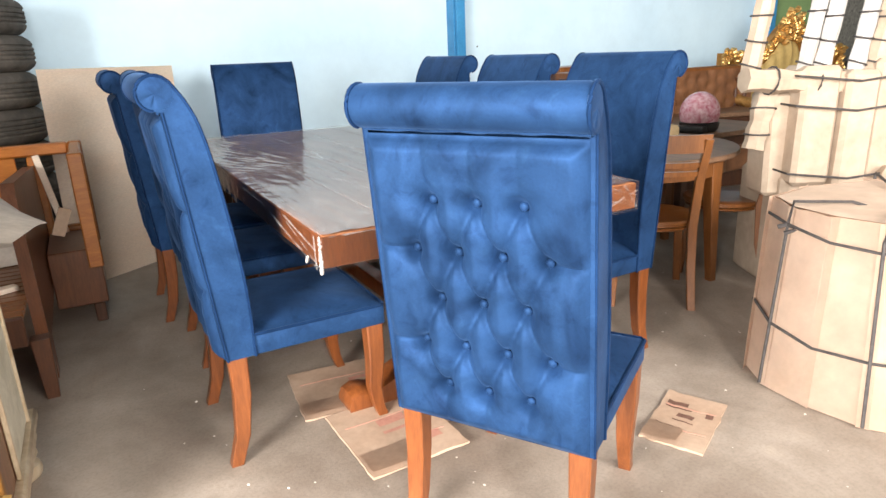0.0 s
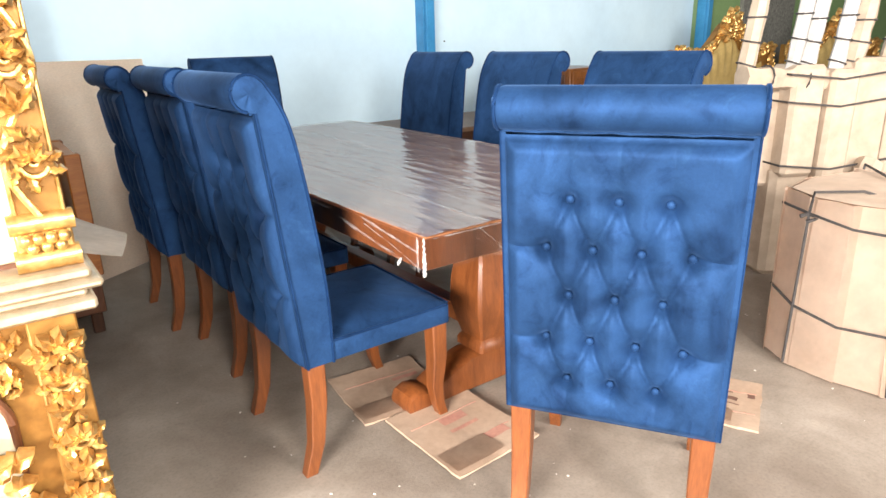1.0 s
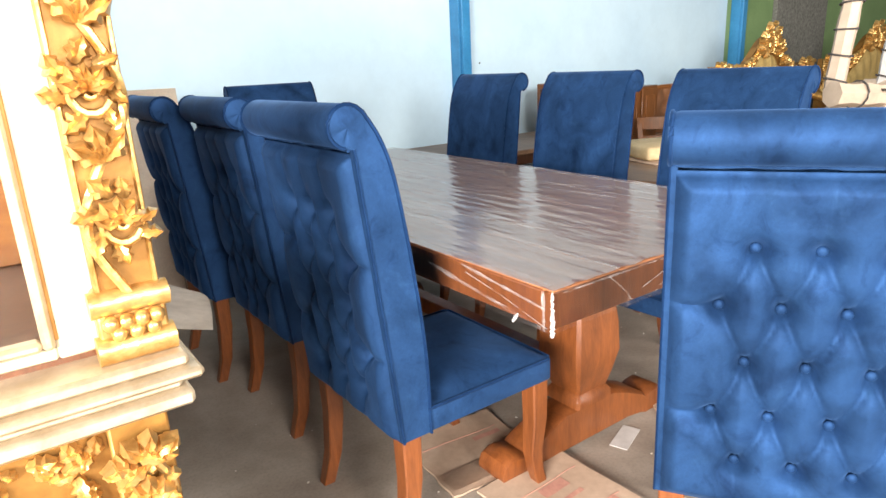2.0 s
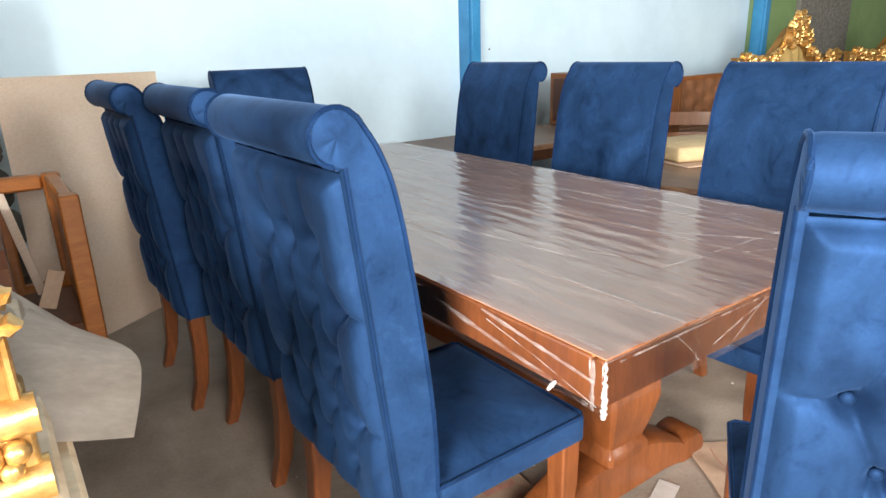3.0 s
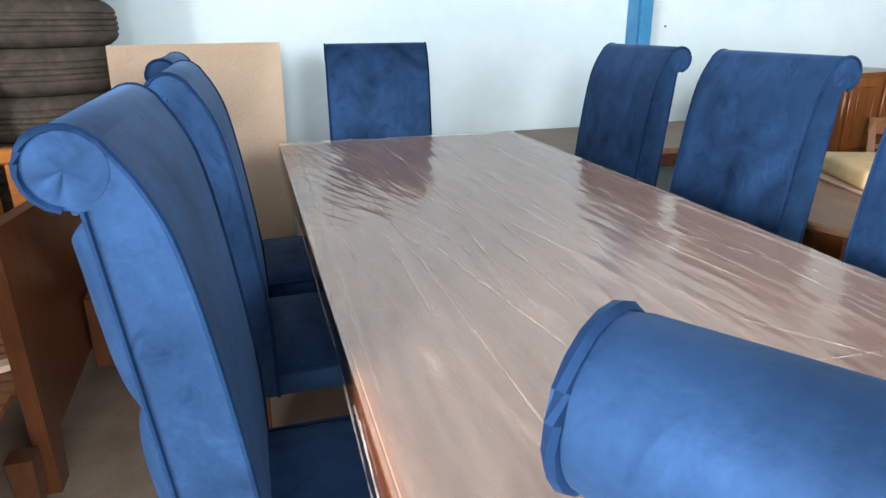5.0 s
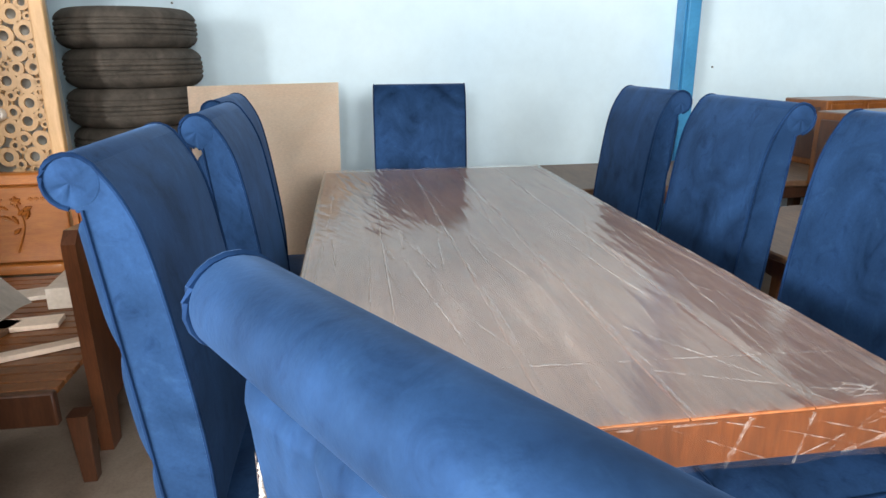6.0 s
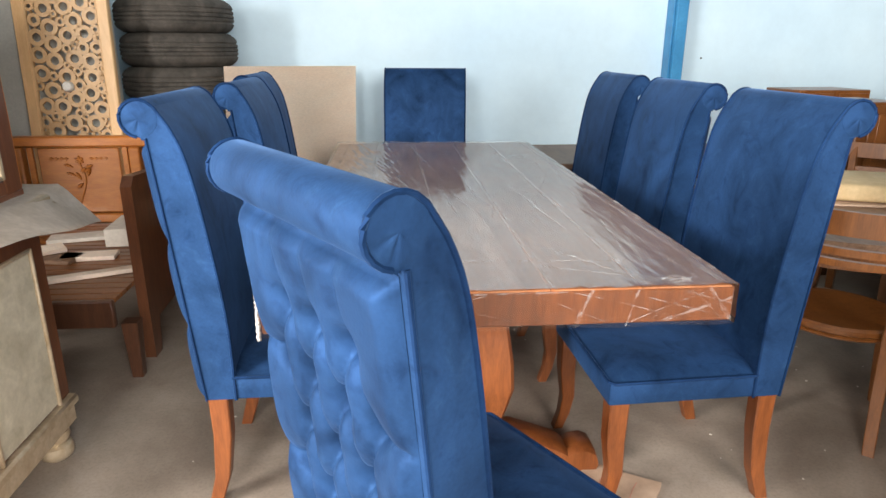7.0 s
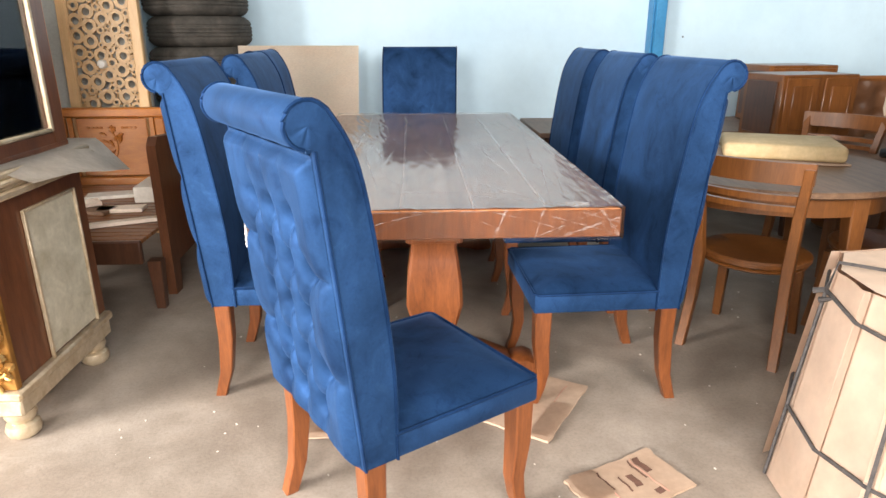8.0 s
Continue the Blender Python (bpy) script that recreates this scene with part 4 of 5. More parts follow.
build_settee()
rng = random.Random(21)
for k, (x, y, a, l, w2, z) in enumerate([(-1.12, 1.3, 24, 0.62, 0.05, 0.367), (-1.35, 1.62, -12, 0.4, 0.13, 0.367), (-1.5, 1.45, 70, 0.3, 0.1, 0.367), (-1.0, 1.95, 5, 0.26, 0.3, 0.367), (-1.42, 1.25, 65, 0.36, 0.07, 0.367), (-1.38, 1.62, 35, 0.28, 0.12, 0.39), (-1.3, 1.95, 15, 0.3, 0.12, 0.367), (-1.6, 1.75, -30, 0.34, 0.09, 0.367), (-1.12, 1.62, 8, 0.24, 0.1, 0.367)]):
    h = 0.02 if k != 3 else 0.09
    tagged(part("wood_offcut", box(-l / 2, l / 2, -w2 / 2, w2 / 2, 0, h, 0.002), (PAPER, TEAK_DULL, PLYWOOD)[k % 3] if k else PLYWOOD, at=pose(x, y, z, 0, 0, a)), "dusty sawn timber offcut lying on the settee seat", "offcut", "offcuts")


def build_lattice_screen():
    s = thing("lattice_screen", "pale wooden screen panel with pierced ring lattice, leaning upright", "screen", pose(-1.468, 2.42, 0, -3))
    W, H = 0.25, 2.05
    for x0, x1 in ((-W, -W + 0.06), (W - 0.06, W)):
        part("stile", box(x0, x1, -0.02, 0.02, 0, H, 0.005), MAPLE, s)
        part("stile_moulding", box((x1 if x0 < 0 else x0) - 0.006, (x1 if x0 < 0 else x0) + 0.006, -0.014, 0.014, 0.0, H, 0.004), MAPLE, s)
    part("rail", box(-W + 0.0605, W - 0.0605, -0.02, 0.02, H - 0.06, H, 0.005), MAPLE, s)
    rng2 = random.Random(5)
    circles = []
    x_lim = W - 0.062
    for target in (0.042, 0.03, 0.021, 0.015):
        for _ in range(2600):
            x, z = rng2.uniform(-x_lim, x_lim), rng2.uniform(0.55, H - 0.06)
            if abs(x) + target > x_lim + 0.006:
                continue
            if all((x - a) ** 2 + (z - b) ** 2 > (target + r - 0.002) ** 2 for a, b, r in circles):
                circles.append((x, z, target))
    lat = bmesh.new()
    for x, z, r in circles:
        o, i = r + 0.005, r * 0.56
        n = 14
        rings = []
        for rr, yy in ((o, -0.006), (i, -0.006), (i, 0.006), (o, 0.006), (o, -0.006)):
            rings.append([Vector((x + rr * math.cos(2 * math.pi * k / n), yy, z + rr * math.sin(2 * math.pi * k / n))) for k in range(n)])
        loft(rings, lat, True, False)
    for a, b, r in circles:
        near = sorted(circles, key=lambda c: (c[0] - a) ** 2 + (c[1] - b) ** 2)[1:5]
        for x, z, q in near:
            d = Vector((x - a, 0, z - b))
            gap = d.length
            if gap < 0.095:
                u = d.normalized()
                tube([Vector((a, 0, b)) + u * r * 0.9, Vector((x, 0, z)) - u * q * 0.9], 0.007, 4, lat)
    tagged(part("lattice", lat, MAPLE, s, "pierced lattice of carved rings", smooth=False), kind="stuff")
    knob = lathe([(0.0, 0), (0.03, 0.0), (0.03, 0.01), (0.022, 0.024), (0.0, 0.03)], 16)
    knob.transform(Matrix.Translation((-0.015, -0.006, 1.105)) @ Matrix.Rotation(radians(90), 4, "X"))
    part("knob", knob, WHITE_KNOB, s, "round white knob")


build_lattice_screen()
# Added sheet: keeps the bright wall from showing through the lattice holes.
tagged(part("backing_sheet", box(-2.95, -1.26, 2.6, 2.64, 0.0, 2.35, 0.004), BACKING_GREY), "large grey-green sheet added as a backing behind the lattice screen", "board")


def build_tyre():
    t = thing("tyre", "worn dusty black car tyre in a stack", "tyre", None, "stack of tyres")
    prof = []
    for k in range(31):
        u = -1 + 2 * k / 30
        r = 0.352 - 0.035 * abs(u) ** 4 - (0.007 if k in (8, 9, 13, 17, 21, 22) else 0)
        prof.append((r, 0.1 + u * 0.088))
    lower = [(0.21, 0.02), (0.23, 0.006), (0.29, 0.0), (0.305, 0.004), prof[0]]
    upper = [prof[-1], (0.305, 0.196), (0.29, 0.2), (0.23, 0.194), (0.21, 0.18)]
    n = 56
    for name, line in (("tread", prof), ("sidewall", lower), ("sidewall", upper)):
        bm = bmesh.new()
        rings = []
        for k in range(n + 1):
            a = 2 * math.pi * (k % n) / n
            rings.append([Vector((q * math.cos(a), q * math.sin(a), z)) for q, z in line])
        loft(rings, bm, False, False)
        bmesh.ops.remove_doubles(bm, verts=bm.verts, dist=1e-5)
        part(name, bm, RUBBER, t, angle=30)
    return t


tyre = build_tyre()
rng = random.Random(8)
stack = [pose(-1.02 + rng.uniform(-0.012, 0.012), 3.03 + rng.uniform(-0.01, 0.01), 0.2 * k, 0, 0, rng.uniform(0, 90)) for k in range(8)]
tyre.matrix_basis = stack[0]
for m in stack[1:]:
    copy_thing(tyre, m)


def slab_between(name, corners, thick, material, label, category):
    """A flat sheet: lower left, lower right, upper right, upper left."""
    a, b, c, d = [Vector(p) for p in corners]
    bm = grid(lambda u, v: (a.lerp(b, u)).lerp(d.lerp(c, u), v), 1, 1)
    bmesh.ops.solidify(bm, geom=bm.faces[:], thickness=thick)
    return tagged(part(name, bm, material, smooth=False), label, category)


slab_between("plywood_board", ((-0.68, 2.47, 0.0), (0.05, 2.97, 0.0), (0.08, 3.164, 1.2), (-0.668, 2.64, 1.21)), 0.012, PLYWOOD, "plain pale plywood board leaning at the wall", "board")


# ---- round table set ----
def build_round_table():
    t = thing("round_table", "round dusty teak table with straight legs", "table", pose(2.16, 1.13, 0))
    part("tabletop", lathe([(0.0, 0.652), (0.59, 0.652), (0.6, 0.66), (0.6, 0.675), (0.594, 0.682), (0.0, 0.682)], 64), TEAK_DULL, t)
    part("apron", lathe([(0.52, 0.565), (0.535, 0.565), (0.535, 0.6515), (0.52, 0.6515)], 64), TEAK_SET, t)
    for a in (-75, 15, 105, 195):
        c, s = math.cos(radians(a)), math.sin(radians(a))
        part("leg", square_loft([((0.55 * c, 0.55 * s, 0.0), 0.02, 0.02), ((0.52 * c, 0.52 * s, 0.4), 0.03, 0.03), ((0.505 * c, 0.505 * s, 0.651), 0.04, 0.04)]), TEAK_SET, t)


build_round_table()


def build_wood_chair(m):
    """Seat centre at the origin, facing +y."""
    c = thing("wooden_chair", "teak side chair with rounded seat and curved top rail", "chair", m, "teak chairs round the small table")
    for z0, z1, r in ((0.385, 0.415, 0.215), (0.365, 0.383, 0.205)):
        seat = lathe([(0.0, z0), (r * 0.96, z0), (r, z0 + 0.006), (r, z1 - 0.008), (r * 0.95, z1), (r * 0.5, z1 - 0.006), (0.0, z1 - 0.008)], 40)
        seat.transform(Matrix.Diagonal((1.02, 0.98, 1, 1)))
        part("seat" if z0 > 0.38 else "seat_ring", seat, TEAK_SET, c)
    for s in (-1, 1):
        part("rear_leg", square_loft([((s * 0.185, -0.235, 0.0), 0.018, 0.02), ((s * 0.175, -0.19, 0.2), 0.02, 0.022), ((s * 0.17, -0.18, 0.4), 0.021, 0.024), ((s * 0.18, -0.215, 0.62), 0.019, 0.022), ((s * 0.2, -0.27, 0.815), 0.016, 0.018)]), TEAK_SET, c)
        part("front_leg", square_loft([((s * 0.165, 0.19, 0.0), 0.017, 0.017), ((s * 0.155, 0.165, 0.2), 0.02, 0.02), ((s * 0.15, 0.15, 0.365), 0.022, 0.022)]), TEAK_SET, c)
    for name, z0, z1, bow in (("top_rail", 0.755, 0.835, 0.045), ("cross_rail", 0.685, 0.71, 0.04), ("cross_rail", 0.645, 0.668, 0.038)):
        rings = []
        for k in range(13):
            u = -1 + k / 6
            y = -0.215 - bow * (1 - u * u) - (z0 - 0.6) * 0.22
            rings.append([Vector((u * (0.215 if name == "top_rail" else 0.18), y + dy, z)) for dy, z in ((-0.01, z0), (0.01, z0), (0.008, z1), (-0.012, z1))])
        part(name, loft(rings), TEAK_SET, c)
    return c


wc = build_wood_chair(pose(1.92, 0.68, 0, 0, 0, -42))
copy_thing(wc, pose(2.52, 0.73, 0, 0, 0, 37))
copy_thing(wc, pose(2.75, 1.62, 0, 0, 0, 128))["label"] = "teak side chair with its curved rail showing behind the table"

cush = box(-0.27, 0.27, -0.2, 0.2, 0.0, 0.075, 0.022, segments=3)
tagged(part("seat_cushion", cush, CUSHION, at=pose(2.33, 1.33, 0.694, 0, 0, -22)), "straw-coloured boxed seat cushion lying on the round table", "cushion")
tagged(part("card_flat", box(-0.28, 0.28, -0.2, 0.2, 0.0, 0.009, 0.002), CARD, at=pose(2.3, 1.3, 0.683, 0, 0, -14)), "brown card flat under a cushion on the round table", "cardboard")


def build_chest(m, label):
    c = thing("side_cabinet", label, "cabinet", m, "upended small cabinets")
    part("carcass", box(-0.26, 0.26, 0.0, 0.36, 0.0, 0.4, 0.006), TEAK_SET, c)
    for x0, x1 in ((-0.24, -0.02), (0.02, 0.24)):
        d = part("door", box(x0, x1, -0.014, -0.0005, 0.03, 0.38, 0.004), TEAK_SET, c)
        part("door_panel", box(x0 + 0.045, x1 - 0.045, -0.02, -0.0145, 0.075, 0.335, 0.006), TEAK_SET, d)
    part("side_panel", box(-0.268, -0.2605, 0.04, 0.32, 0.04, 0.36, 0.004), DARK_WOOD, c, "dark inset side panel")
    return c


# ---- low tables and furniture along the wall ----
def build_low_table(m, L, W, H, label):
    t = thing("wooden_table", label, "table", m, "stored tables")
    part("tabletop", box(-L / 2, L / 2, -W / 2, W / 2, H - 0.035, H, 0.006), TEAK_DULL, t)
    part("apron", box(-L / 2 + 0.05, L / 2 - 0.05, -W / 2 + 0.05, W / 2 - 0.05, H - 0.11, H - 0.0355, 0.004), DARK_WOOD, t)
    for sx in (-1, 1):
        for sy in (-1, 1):
            x, y = sx * (L / 2 - 0.07), sy * (W / 2 - 0.07)
            part("leg", square_loft([((x, y, 0.0), 0.022, 0.022), ((x, y, H - 0.1101), 0.035, 0.035)]), DARK_WOOD, t)


build_low_table(pose(2.25, 2.75, 0), 1.9, 0.8, 0.66, "long dusty brown table standing along the wall")
build_low_table(pose(3.35, 1.75, 0), 1.0, 0.9, 0.64, "dark brown wooden table with a helmet on it")
build_low_table(pose(4.6, 2.9, 0), 1.6, 0.7, 0.66, "long dusty brown table standing along the wall")
build_chest(pose(2.93, 2.02, 0.64, 0, 0, 8), "teak side cabinet with panelled doors stacked on a table")
build_chest(pose(3.25, 2.75, 0.66, 0, 0, 4), "teak side cabinet standing on the wall table")


# Assumed chest, added to fill the dark area behind the table pedestals.
def build_dark_filler_chest():
    t = thing("storage_chest", "low dark brown filler chest added against the wall", "chest", pose(0.75, 3.12, 0))
    part("carcass", box(-0.5, 0.5, -0.2, 0.2, 0.04, 0.5, 0.008), DARK_WOOD, t)
    part("lid", box(-0.52, 0.52, -0.22, 0.22, 0.5005, 0.53, 0.006), DARK_WOOD, t)
    for x in (-0.33, 0.0, 0.33):
        part("panel", box(x - 0.14, x + 0.14, -0.206, -0.2005, 0.1, 0.44, 0.003), DARK_WOOD, t)
    for x in (-0.46, 0.46):
        part("foot", box(x - 0.035, x + 0.035, -0.19, 0.19, 0.0, 0.0395, 0.004), DARK_WOOD, t)


build_dark_filler_chest()


def build_spindle_back():
    b = thing("spindle_bench", "dark wooden bench with a row of turned spindles", "bench", pose(4.25, 2.55, 0, 0, 0, -14))
    part("top_rail", box(-0.7, 0.7, -0.02, 0.02, 0.86, 0.9, 0.008), DARK_WOOD, b)
    part("seat", box(-0.7, 0.7, -0.45, 0.02, 0.6, 0.64, 0.008), TEAK_DULL, b)
    part("frame", box(-0.68, 0.68, -0.43, 0.01, 0.0, 0.599, 0.006), DARK_WOOD, b)
    spin = to_mesh("spindle", lathe([(0.01, 0.641), (0.014, 0.66), (0.009, 0.69), (0.02, 0.75), (0.009, 0.81), (0.014, 0.84), (0.01, 0.859)], 10), DARK_WOOD)
    for k in range(14):
        part("spindle", spin, DARK_WOOD, b, at=Matrix.Translation((-0.64 + k * 0.0985, 0, 0)))


build_spindle_back()


def build_helmet():
    h = thing("helmet", "pink patterned open-face motorcycle helmet on a dark table", "helmet", pose(3.17, 1.47, 0.64, 0, 0, 200))
    shell = bmesh.new()
    bmesh.ops.create_uvsphere(shell, u_segments=28, v_segments=16, radius=0.135)
    bmesh.ops.delete(shell, geom=[v for v in shell.verts if v.co.z < -0.075], context="VERTS")
    shell.transform(Matrix.Translation((0, 0, 0.12)) @ Matrix.Diagonal((1.1, 0.95, 1.05, 1)))
    part("shell", shell, PINK, h, "pink shell with pale flower pattern")
    part("lining", lathe([(0.0, 0.0), (0.11, 0.0), (0.125, 0.02), (0.13, 0.06), (0.0, 0.07)], 24), BLACK, h, "black lining")
    part("strap", box(0.05, 0.17, -0.09, 0.09, 0.0, 0.05, 0.015, segments=2), BLACK, h)


build_helmet()


def build_leather_sofa():
    s = thing("leather_sofa", "brown buttoned leather sofa with teak frame", "sofa", pose(4.15, 2.42, 0, 0, 0, 4))
    W = 0.85

    def back(u, v):
        x, z = -W + 2 * W * u, 0.4 + v * 0.58
        gx, gz = (x * 7.2) % 1 - 0.5, (z * 7.2 + (0.5 if int(x * 7.2) % 2 else 0)) % 1 - 0.5
        return Vector((x, -0.03 - 0.03 * (1 - math.exp(-(gx * gx + gz * gz) * 12)), z))

    part("backrest", grid(back, 70, 30), LEATHER, s, "buttoned brown leather back")
    part("back_frame", box(-W - 0.03, W + 0.03, -0.029, 0.05, 0.0, 1.01, 0.015), TEAK_SET, s)
    part("seat", box(-W, W, -0.6, -0.065, 0.2, 0.42, 0.04, segments=3), LEATHER, s)
    for x in (-W - 0.06, W):
        part("arm", box(x, x + 0.06, -0.6, -0.0295, 0.0, 0.62, 0.02), TEAK_SET, s)


build_leather_sofa()


def build_throne(m):
    t = thing("gilded_sofa", "gilded sofa with carved crest and buttoned gold upholstery", "sofa", m)
    H = lambda u: 1.08 + 0.26 * math.exp(-((u / 0.3) ** 2)) + 0.03 * math.cos(u * 6.5)
    W = 0.93
    outline = [(-W + 2 * W * k / 40) for k in range(41)]
    ring = [Vector((x, 0, H(x))) for x in outline] + [Vector((W, 0, 0.0)), Vector((-W, 0, 0.0))]
    part("back_frame", loft([ring, [p + Vector((0, 0.07, 0)) for p in ring]]), GOLD_GROUND, t)

    def pad(u, v):
        x = -W * 0.82 + 2 * W * 0.82 * u
        top = H(x) - 0.14
        z = 0.45 + (top - 0.45) * v
        e = min(u, 1 - u, 1 - v)
        g = abs(math.sin(x * 26)) * max(0, v - 0.45) * 0.05
        return Vector((x, -0.005 - 0.06 * (1 - math.exp(-e * 14)) + g, z))

    part("upholstery", grid(pad, 60, 20), plain_gold_cloth, t, "shell-pleated gold cloth back")
    rng3 = random.Random(4)
    carve = bmesh.new()
    for k in range(150):
        x = rng3.uniform(-W, W)
        z = H(x) - rng3.uniform(-0.015, 0.075)
        leaf(carve, on_front(x, z, -0.008, rng3.uniform(-90, 90) , rng3.uniform(0.8, 1.4), 20), 0.06, 0.04, 0.022)
    for k in range(60):
        r, a = 0.15 * math.sqrt(rng3.random()), rng3.uniform(-20, 200)
        x, z = r * math.cos(radians(a)) * 1.2, 1.2 + r * 1.75 * abs(math.sin(radians(a)))
        leaf(carve, on_front(x, z, -0.012, a - 90 + rng3.uniform(-30, 30), rng3.uniform(0.9, 1.5), 22), 0.06, 0.04, 0.026)
    for s in (-1, 1):
        for k in range(26):
            leaf(carve, on_front(s * (W - 0.03) + rng3.uniform(-0.03, 0.03), 0.7 + 0.36 * rng3.random(), -0.008, rng3.uniform(-60, 60), rng3.uniform(0.9, 1.3), 20), 0.06, 0.04, 0.02)
        bead_row(carve, (s * (W + 0.005), -0.01, 0.98), (s * (W + 0.005), -0.01, 1.1), 4, 0.02)
    part("carved_crest", carve, GOLD, t, "carved and gilded leaf crest", angle=50)
    part("seat", box(-W * 0.9, W * 0.9, -0.62, -0.01, 0.2, 0.45, 0.05, segments=3), plain_gold_cloth, t)
    for s in (-1, 1):
        part("arm", tube(curve_points([(s * W, -0.02, 0.75), (s * W * 1.02, -0.3, 0.68), (s * W * 1.02, -0.6, 0.62), (s * W, -0.62, 0.3), (s * W, -0.6, 0.0)], 6), 0.045, 10), GOLD, t)


plain_gold_cloth = plain("gold_cloth", (0.45, 0.3, 0.1), (0.62, 0.45, 0.18), 0.4, 9.0, 0.2)
build_throne(pose(5.75, 2.62, 0.0, 0, 0, 0))
build_throne(pose(7.95, 2.5, 0.0, 0, 0, -8))


# ---- furniture wrapped in card and twine ----
def polygon_at(sections, z):
    for (z0, a), (z1, b) in zip(sections, sections[1:]):
        if z0 <= z <= z1:
            t = (z - z0) / (z1 - z0)
            return [Vector((p[0] + (q[0] - p[0]) * t, p[1] + (q[1] - p[1]) * t, z)) for p, q in zip(a, b)]
    return [Vector((*p, z)) for p in sections[-1][1]]


def swell(points, out):
    c = sum(points, Vector()) / len(points)
    return [p + (p - c).normalized() * out for p in points]


def wrapped_armchair():
    t = thing("wrapped_armchair", "armchair packed in pale cardboard and tied with black twine", "wrapped furniture")
    lower = [(1.62, -0.13), (1.545, -0.25), (1.53, -0.42), (1.56, -0.6), (1.66, -0.76), (1.84, -0.88), (2.3, -0.93), (2.42, -0.5), (2.38, -0.12), (1.95, -0.02)]
    upper = [(1.755, -0.07), (1.65, -0.22), (1.63, -0.38), (1.66, -0.52), (1.74, -0.65), (1.88, -0.74), (2.3, -0.8), (2.36, -0.45), (2.32, -0.12), (2.0, -0.04)]
    rim = [(1.76, -0.08), (1.66, -0.22), (1.645, -0.38), (1.675, -0.52), (1.75, -0.64), (1.89, -0.73), (2.29, -0.78), (2.34, -0.45), (2.3, -0.13), (2.0, -0.05)]
    sections = [(0.0, lower), (0.02, lower), (0.64, upper), (0.665, rim)]
    # separate card sheets, each a little askew
    n = len(lower)
    for i in range(n):
        a0, a1 = Vector((*lower[i], 0)), Vector((*lower[(i + 1) % n], 0))
        b0, b1 = Vector((*upper[i], 0.655)), Vector((*upper[(i + 1) % n], 0.655))
        lap = 0.1
        off = 0.004 * (i % 2)
        centre = Vector((1.95, -0.45, 0.3))

        def sheet_at(u, v, a0=a0, a1=a1, b0=b0, b1=b1, off=off, i=i):
            u = -lap + u * (1 + 2 * lap)
            p = (a0 + (a1 - a0) * u).lerp(b0 + (b1 - b0) * u, v)
            o = Vector((p.x - centre.x, p.y - centre.y, 0)).normalized()
            return p + o * (off + 0.005 * noise.noise(Vector((u * 1.2 + i * 7, v * 2, 1)))) + Vector((0, 0, 0.012 * noise.noise(Vector((u * 3, i, v))) * v + (0.004 if v == 0 else 0)))

        bm = grid(sheet_at, 5, 8)
        bmesh.ops.solidify(bm, geom=bm.faces[:], thickness=0.004)
        part("card_sheet", bm, WRAP, t, angle=25)
    # hollow seat of the packed chair
    lid = loft([[Vector((*p, 0.655)) for p in rim], [Vector((1.98 + (p[0] - 1.98) * 0.8, -0.43 + (p[1] + 0.43) * 0.8, 0.645)) for p in rim], [Vector((2.02 + (p[0] - 1.98) * 0.66, -0.43 + (p[1] + 0.43) * 0.66, 0.5)) for p in rim]])
    part("packed_top", lid, WRAP, t, smooth=False)
    for z, tilt in ((0.585, 0.02), (0.24, 0.03)):
        loop = []
        for p in swell(polygon_at(sections, z), 0.012):
            loop.append(p + Vector((0, 0, tilt * math.sin(p.x * 9 + p.y * 7))))
        part("twine", tube(loop, 0.0055, 6, None, True), STRING, t, "black twine")
    for i in (1, 3, 5, 8):
        line = [swell(polygon_at(sections, z), 0.012)[i] for z in (0.01, 0.15, 0.3, 0.45, 0.6)]
        top = line[-1] + Vector((0.02, 0, 0.075))
        line += [top, top.lerp(Vector((2.0, -0.42, 0.66)), 0.5), Vector((2.0, -0.42, 0.6))]
        part("twine", tube(line, 0.0055), STRING, t, "black twine")
    knot = swell(polygon_at(sections, 0.585), 0.014)[1]
    part("twine_knot", tube([knot + Vector((-0.02, 0.02, 0.0)), knot + Vector((0, 0, 0.01)), knot + Vector((0.005, -0.03, -0.005)), knot + Vector((-0.01, 0, -0.02))], 0.009), STRING, t)


wrapped_armchair()


def sleeve(owner, a, b, r, material, ties=3, flat=1.0):
    a, b = Vector(a), Vector(b)
    pts = [a.lerp(b, k / 6) for k in range(7)]
    bm = tube(pts, lambda t: r * (1 + 0.1 * math.sin(t * 17 + a.x * 40)), 7)
    part("card_sleeve", bm, material, owner, smooth=False)
    for k in range(ties):
        c = a.lerp(b, (k + 0.6) / (ties + 0.2))
        d = (b - a).normalized()
        u = d.orthogonal().normalized()
        w = d.cross(u)
        loop = [c + (r * 1.12) * (math.cos(q) * u + math.sin(q) * w) + d * 0.008 * math.sin(q + k) for q in [2 * math.pi * j / 12 for j in range(12)]]
        part("twine", tube(loop, 0.0045, 5, None, True), STRING, owner, "black twine")


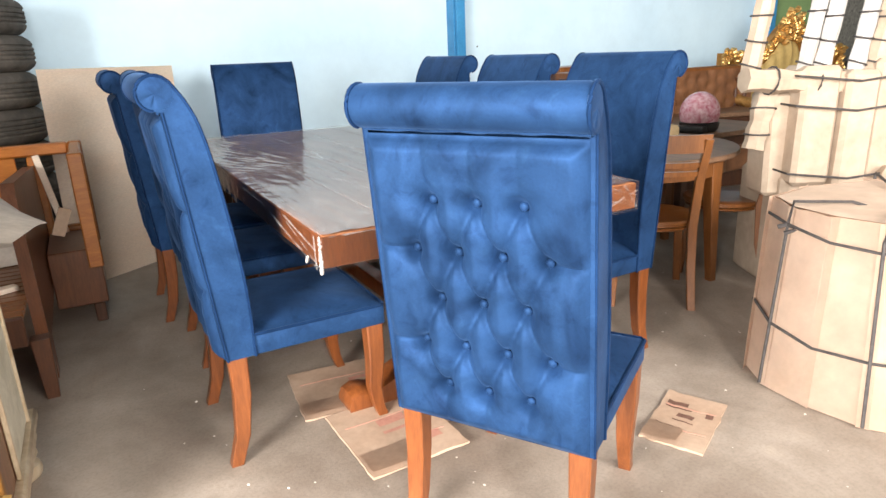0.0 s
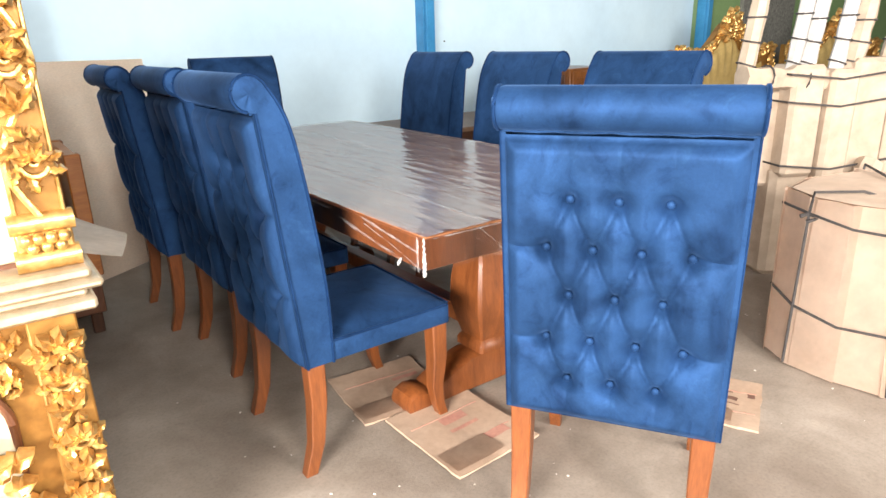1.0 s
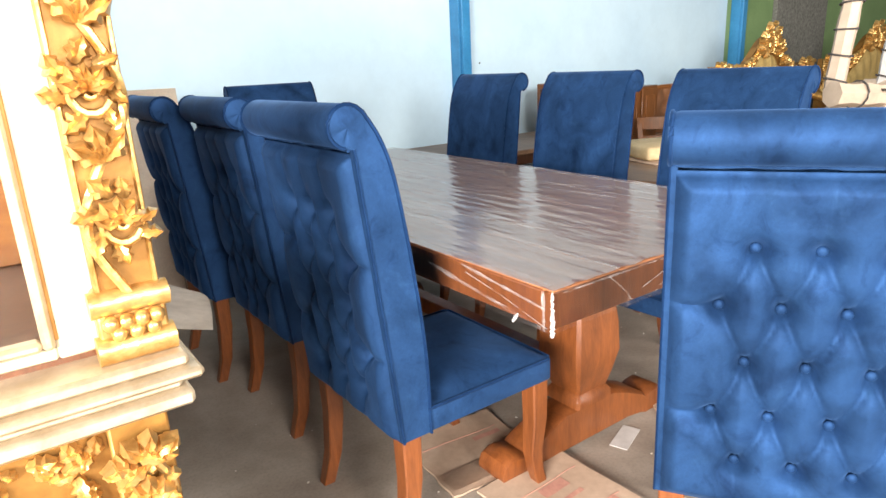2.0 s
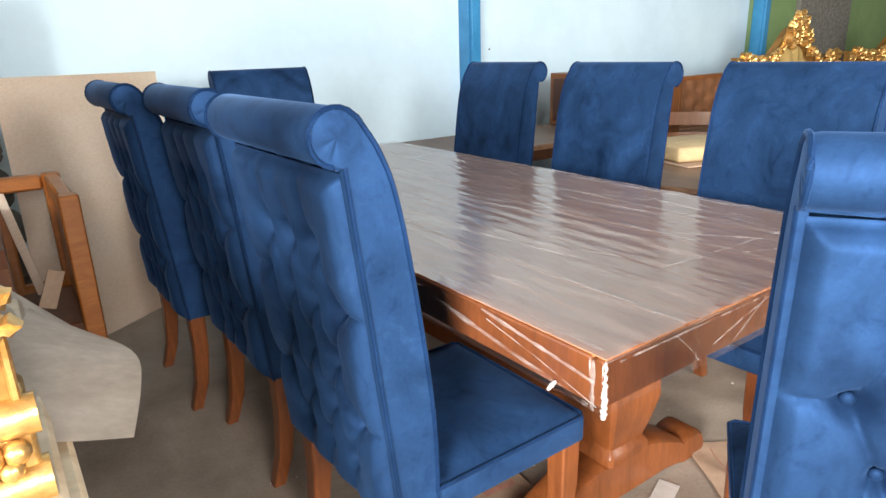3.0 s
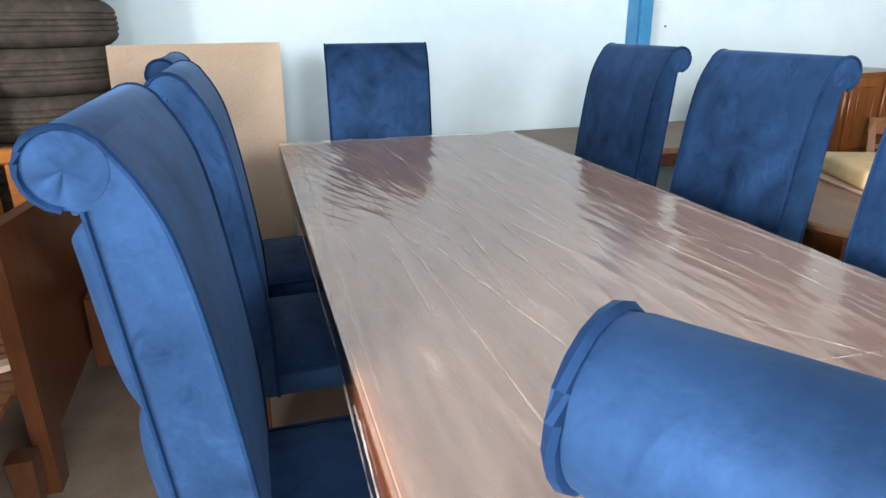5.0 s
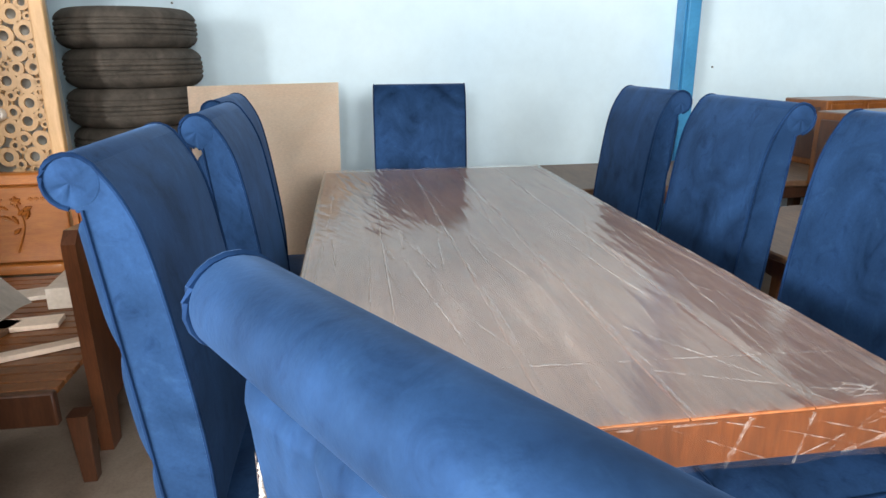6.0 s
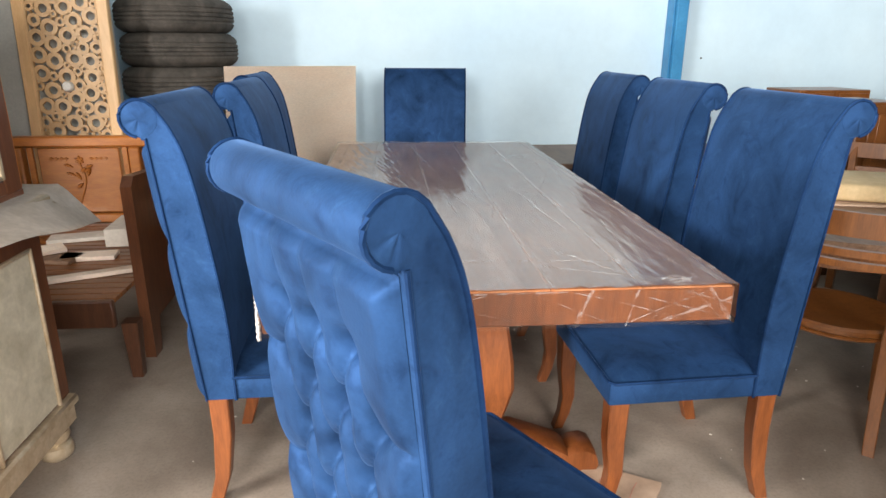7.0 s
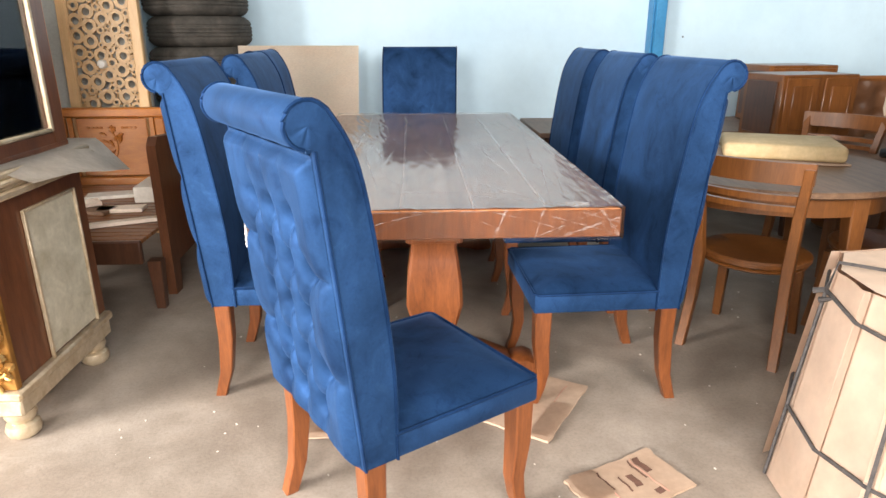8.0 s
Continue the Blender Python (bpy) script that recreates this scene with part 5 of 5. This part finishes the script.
def wrapped_upturned_chair(m):
    """Local x to the side, y away, z up; legs in the air."""
    t = thing("wrapped_chair", "upturned chair packed in card sleeves with black twine, stacked on another", "wrapped furniture", m, "stacked packed chairs")
    for x0, x1, z0, z1, dy, tilt in ((0.16, 0.34, 0.55, 1.1, 0.0, 0), (0.345, 0.5, 0.45, 1.08, -0.02, 3), (0.505, 0.72, 0.5, 1.12, 0.01, -2), (0.1, 0.24, 0.48, 0.98, 0.1, -12), (0.73, 0.95, 0.4, 1.05, 0.02, 2)):
        part("card_sheet", box(x0, x1, dy, dy + 0.2, z0, z1, 0.02, segments=1, m=Matrix.Translation((0, 0, 0)) @ pose(0, 0, 0, 0, tilt / 6, 0)), WRAP_DIMMED, t, smooth=False)
    part("packed_base", box(0.15, 1.1, 0.05, 0.5, 0.0, 0.6, 0.03), WRAP_DIMMED, t, smooth=False)
    sleeve(t, (-0.1, 0.03, 1.05), (0.36, 0.06, 1.02), 0.055, WRAP_DIMMED, 2)
    sleeve(t, (0.06, 0.12, 0.98), (0.01, 0.1, 0.72), 0.05, WRAP_DIMMED, 2)
    sleeve(t, (0.62, -0.04, 0.62), (0.5, -0.08, 0.42), 0.06, WRAP_DIMMED, 1)
    for x, z, r, mt in ((-0.02, 1.5, 0.042, WRAP_DIMMED), (0.23, 1.52, 0.034, WRAP_WHITE), (0.31, 1.48, 0.036, WRAP_WHITE), (0.47, 1.5, 0.036, WRAP_WHITE), (0.56, 1.46, 0.046, WRAP_DIMMED), (0.76, 1.46, 0.046, WRAP_DIMMED), (0.84, 1.42, 0.04, WRAP_WHITE), (1.0, 1.44, 0.044, WRAP_DIMMED)):
        sleeve(t, (x - 0.04, 0.08, 1.04), (x + 0.03, 0.1, z), r, mt, 4)
    for z in (0.62, 0.93, 1.06):
        loop = [Vector(p) for p in ((0.12, -0.03, z), (0.4, -0.035, z - 0.03), (0.75, -0.03, z + 0.01), (1.0, 0.0, z), (1.0, 0.26, z), (0.12, 0.31, z))]
        part("twine", tube(loop, 0.0055, 6, None, True), STRING, t, "black twine")


wrapped_upturned_chair(pose(2.24, 0.34, 0, 0, 0, -28))


for x, z in ((2.62, 1.252), (-0.88, 1.665)):
    nail = lathe([(0.0, 0.0), (0.007, 0.0), (0.006, 0.006), (0.0, 0.008)], 10)
    tagged(part("wall_nail", nail, BLACK, at=pose(x, 3.42, z, 90)), "small dark nail head in the blue wall", "nail")


# ---- cardboard on the floor ----
def floor_card(x, y, a, sx, sy, label, z=0.002, prints=(), seed=1):
    t = thing("flattened_carton", label, "cardboard", pose(x, y, z, 0, 0, a), "cartons on the floor")
    def at(u, v, lift):
        x, y = (u - 0.5) * sx, (v - 0.5) * sy
        return Vector((x + 0.008 * noise.noise(Vector((v * 7, seed, 2))), y + 0.008 * noise.noise(Vector((u * 7, seed, 5))), lift + 0.006 * (1 + noise.noise(Vector((u * 2.3, v * 2.3, seed)))) * (abs(2 * u - 1) + abs(2 * v - 1)) * 0.5))

    bm = grid(lambda u, v: at(u, v, 0.003), 12, 12)
    edge = [at(k / 12, 0, 0.003) for k in range(12)] + [at(1, k / 12, 0.003) for k in range(12)] + [at(1 - k / 12, 1, 0.003) for k in range(12)] + [at(0, 1 - k / 12, 0.003) for k in range(12)]
    loft([edge, [Vector((p.x, p.y, 0.0)) for p in edge]], bm, True, False)
    part("sheet", bm, CARD, t, smooth=False)
    flap = grid(lambda u, v: at(0.02 + 0.55 * u, 0.03 + 0.27 * v, 0.009 + 0.006 * (1 - v)), 6, 4)
    bmesh.ops.solidify(flap, geom=flap.faces[:], thickness=0.003)
    part("flap", flap, CARD, t, "loose flap of the carton", smooth=False)
    for v in (0.3, 0.72):
        part("fold", tube([at(k / 12, v, 0.0035) for k in range(1, 12)], 0.0016, 4), INK_RED, t, "creased fold line")
    for x0, x1, y0, y1, ink in prints:
        bar = grid(lambda u, v: at(0.5 + x0 + (x1 - x0) * u, 0.5 + y0 + (y1 - y0) * v, 0.0045), 6, 2)
        part("print_bar", bar, ink, t, "faded print")
    return t


bars = [(-0.4, -0.05, 0.24, 0.31, INK), (-0.42, 0.02, 0.175, 0.195, INK), (-0.15, 0.12, 0.03, 0.1, INK), (0.26, 0.38, 0.12, 0.2, INK), (-0.4, 0.0, -0.2, -0.17, INK), (-0.4, -0.1, -0.27, -0.25, INK), (-0.18, 0.16, -0.05, -0.03, INK)]
floor_card(1.114, -0.269, -64, 0.2, 0.335, "flattened brown carton with dark print on the concrete", 0.002, bars, 4)
floor_card(0.21, 0.58, -6, 0.36, 0.36, "plain flattened carton under the table foot", 0.002, [(0.1, 0.4, 0.1, 0.16, INK_RED)], 7)
floor_card(0.25, 0.19, 2, 0.34, 0.4, "flattened carton with faded red print under the table", 0.014, [(-0.1, 0.2, 0.1, 0.2, INK_RED), (-0.12, 0.22, -0.02, 0.02, INK_RED), (0.1, 0.35, -0.3, -0.2, INK_RED)], 9)
floor_card(0.92, 0.175, 57, 0.4, 0.24, "plain flattened carton beside the table foot", 0.002, [], 12)
tagged(part("paper_scrap", box(-0.07, 0.07, -0.03, 0.03, 0, 0.003, 0), WRAP_WHITE, at=pose(0.66, 0.3, 0.001, 0, 0, 20)), "small white paper scrap on the floor", "paper")

# sawdust crumbs
dust = bmesh.new()
rng = random.Random(30)
for k in range(150):
    x, y, s = rng.uniform(-0.6, 2.6), rng.uniform(-1.2, 1.4), rng.uniform(0.0015, 0.004)
    box(-s, s, -s * 0.6, s * 0.6, 0, s * 0.7, 0, dust, pose(x, y, 0.0, 0, 0, rng.uniform(0, 180)))
tagged(part("floor_crumbs", dust, PAPER, smooth=False), "scattered pale wood crumbs on the floor", "debris", kind="stuff")
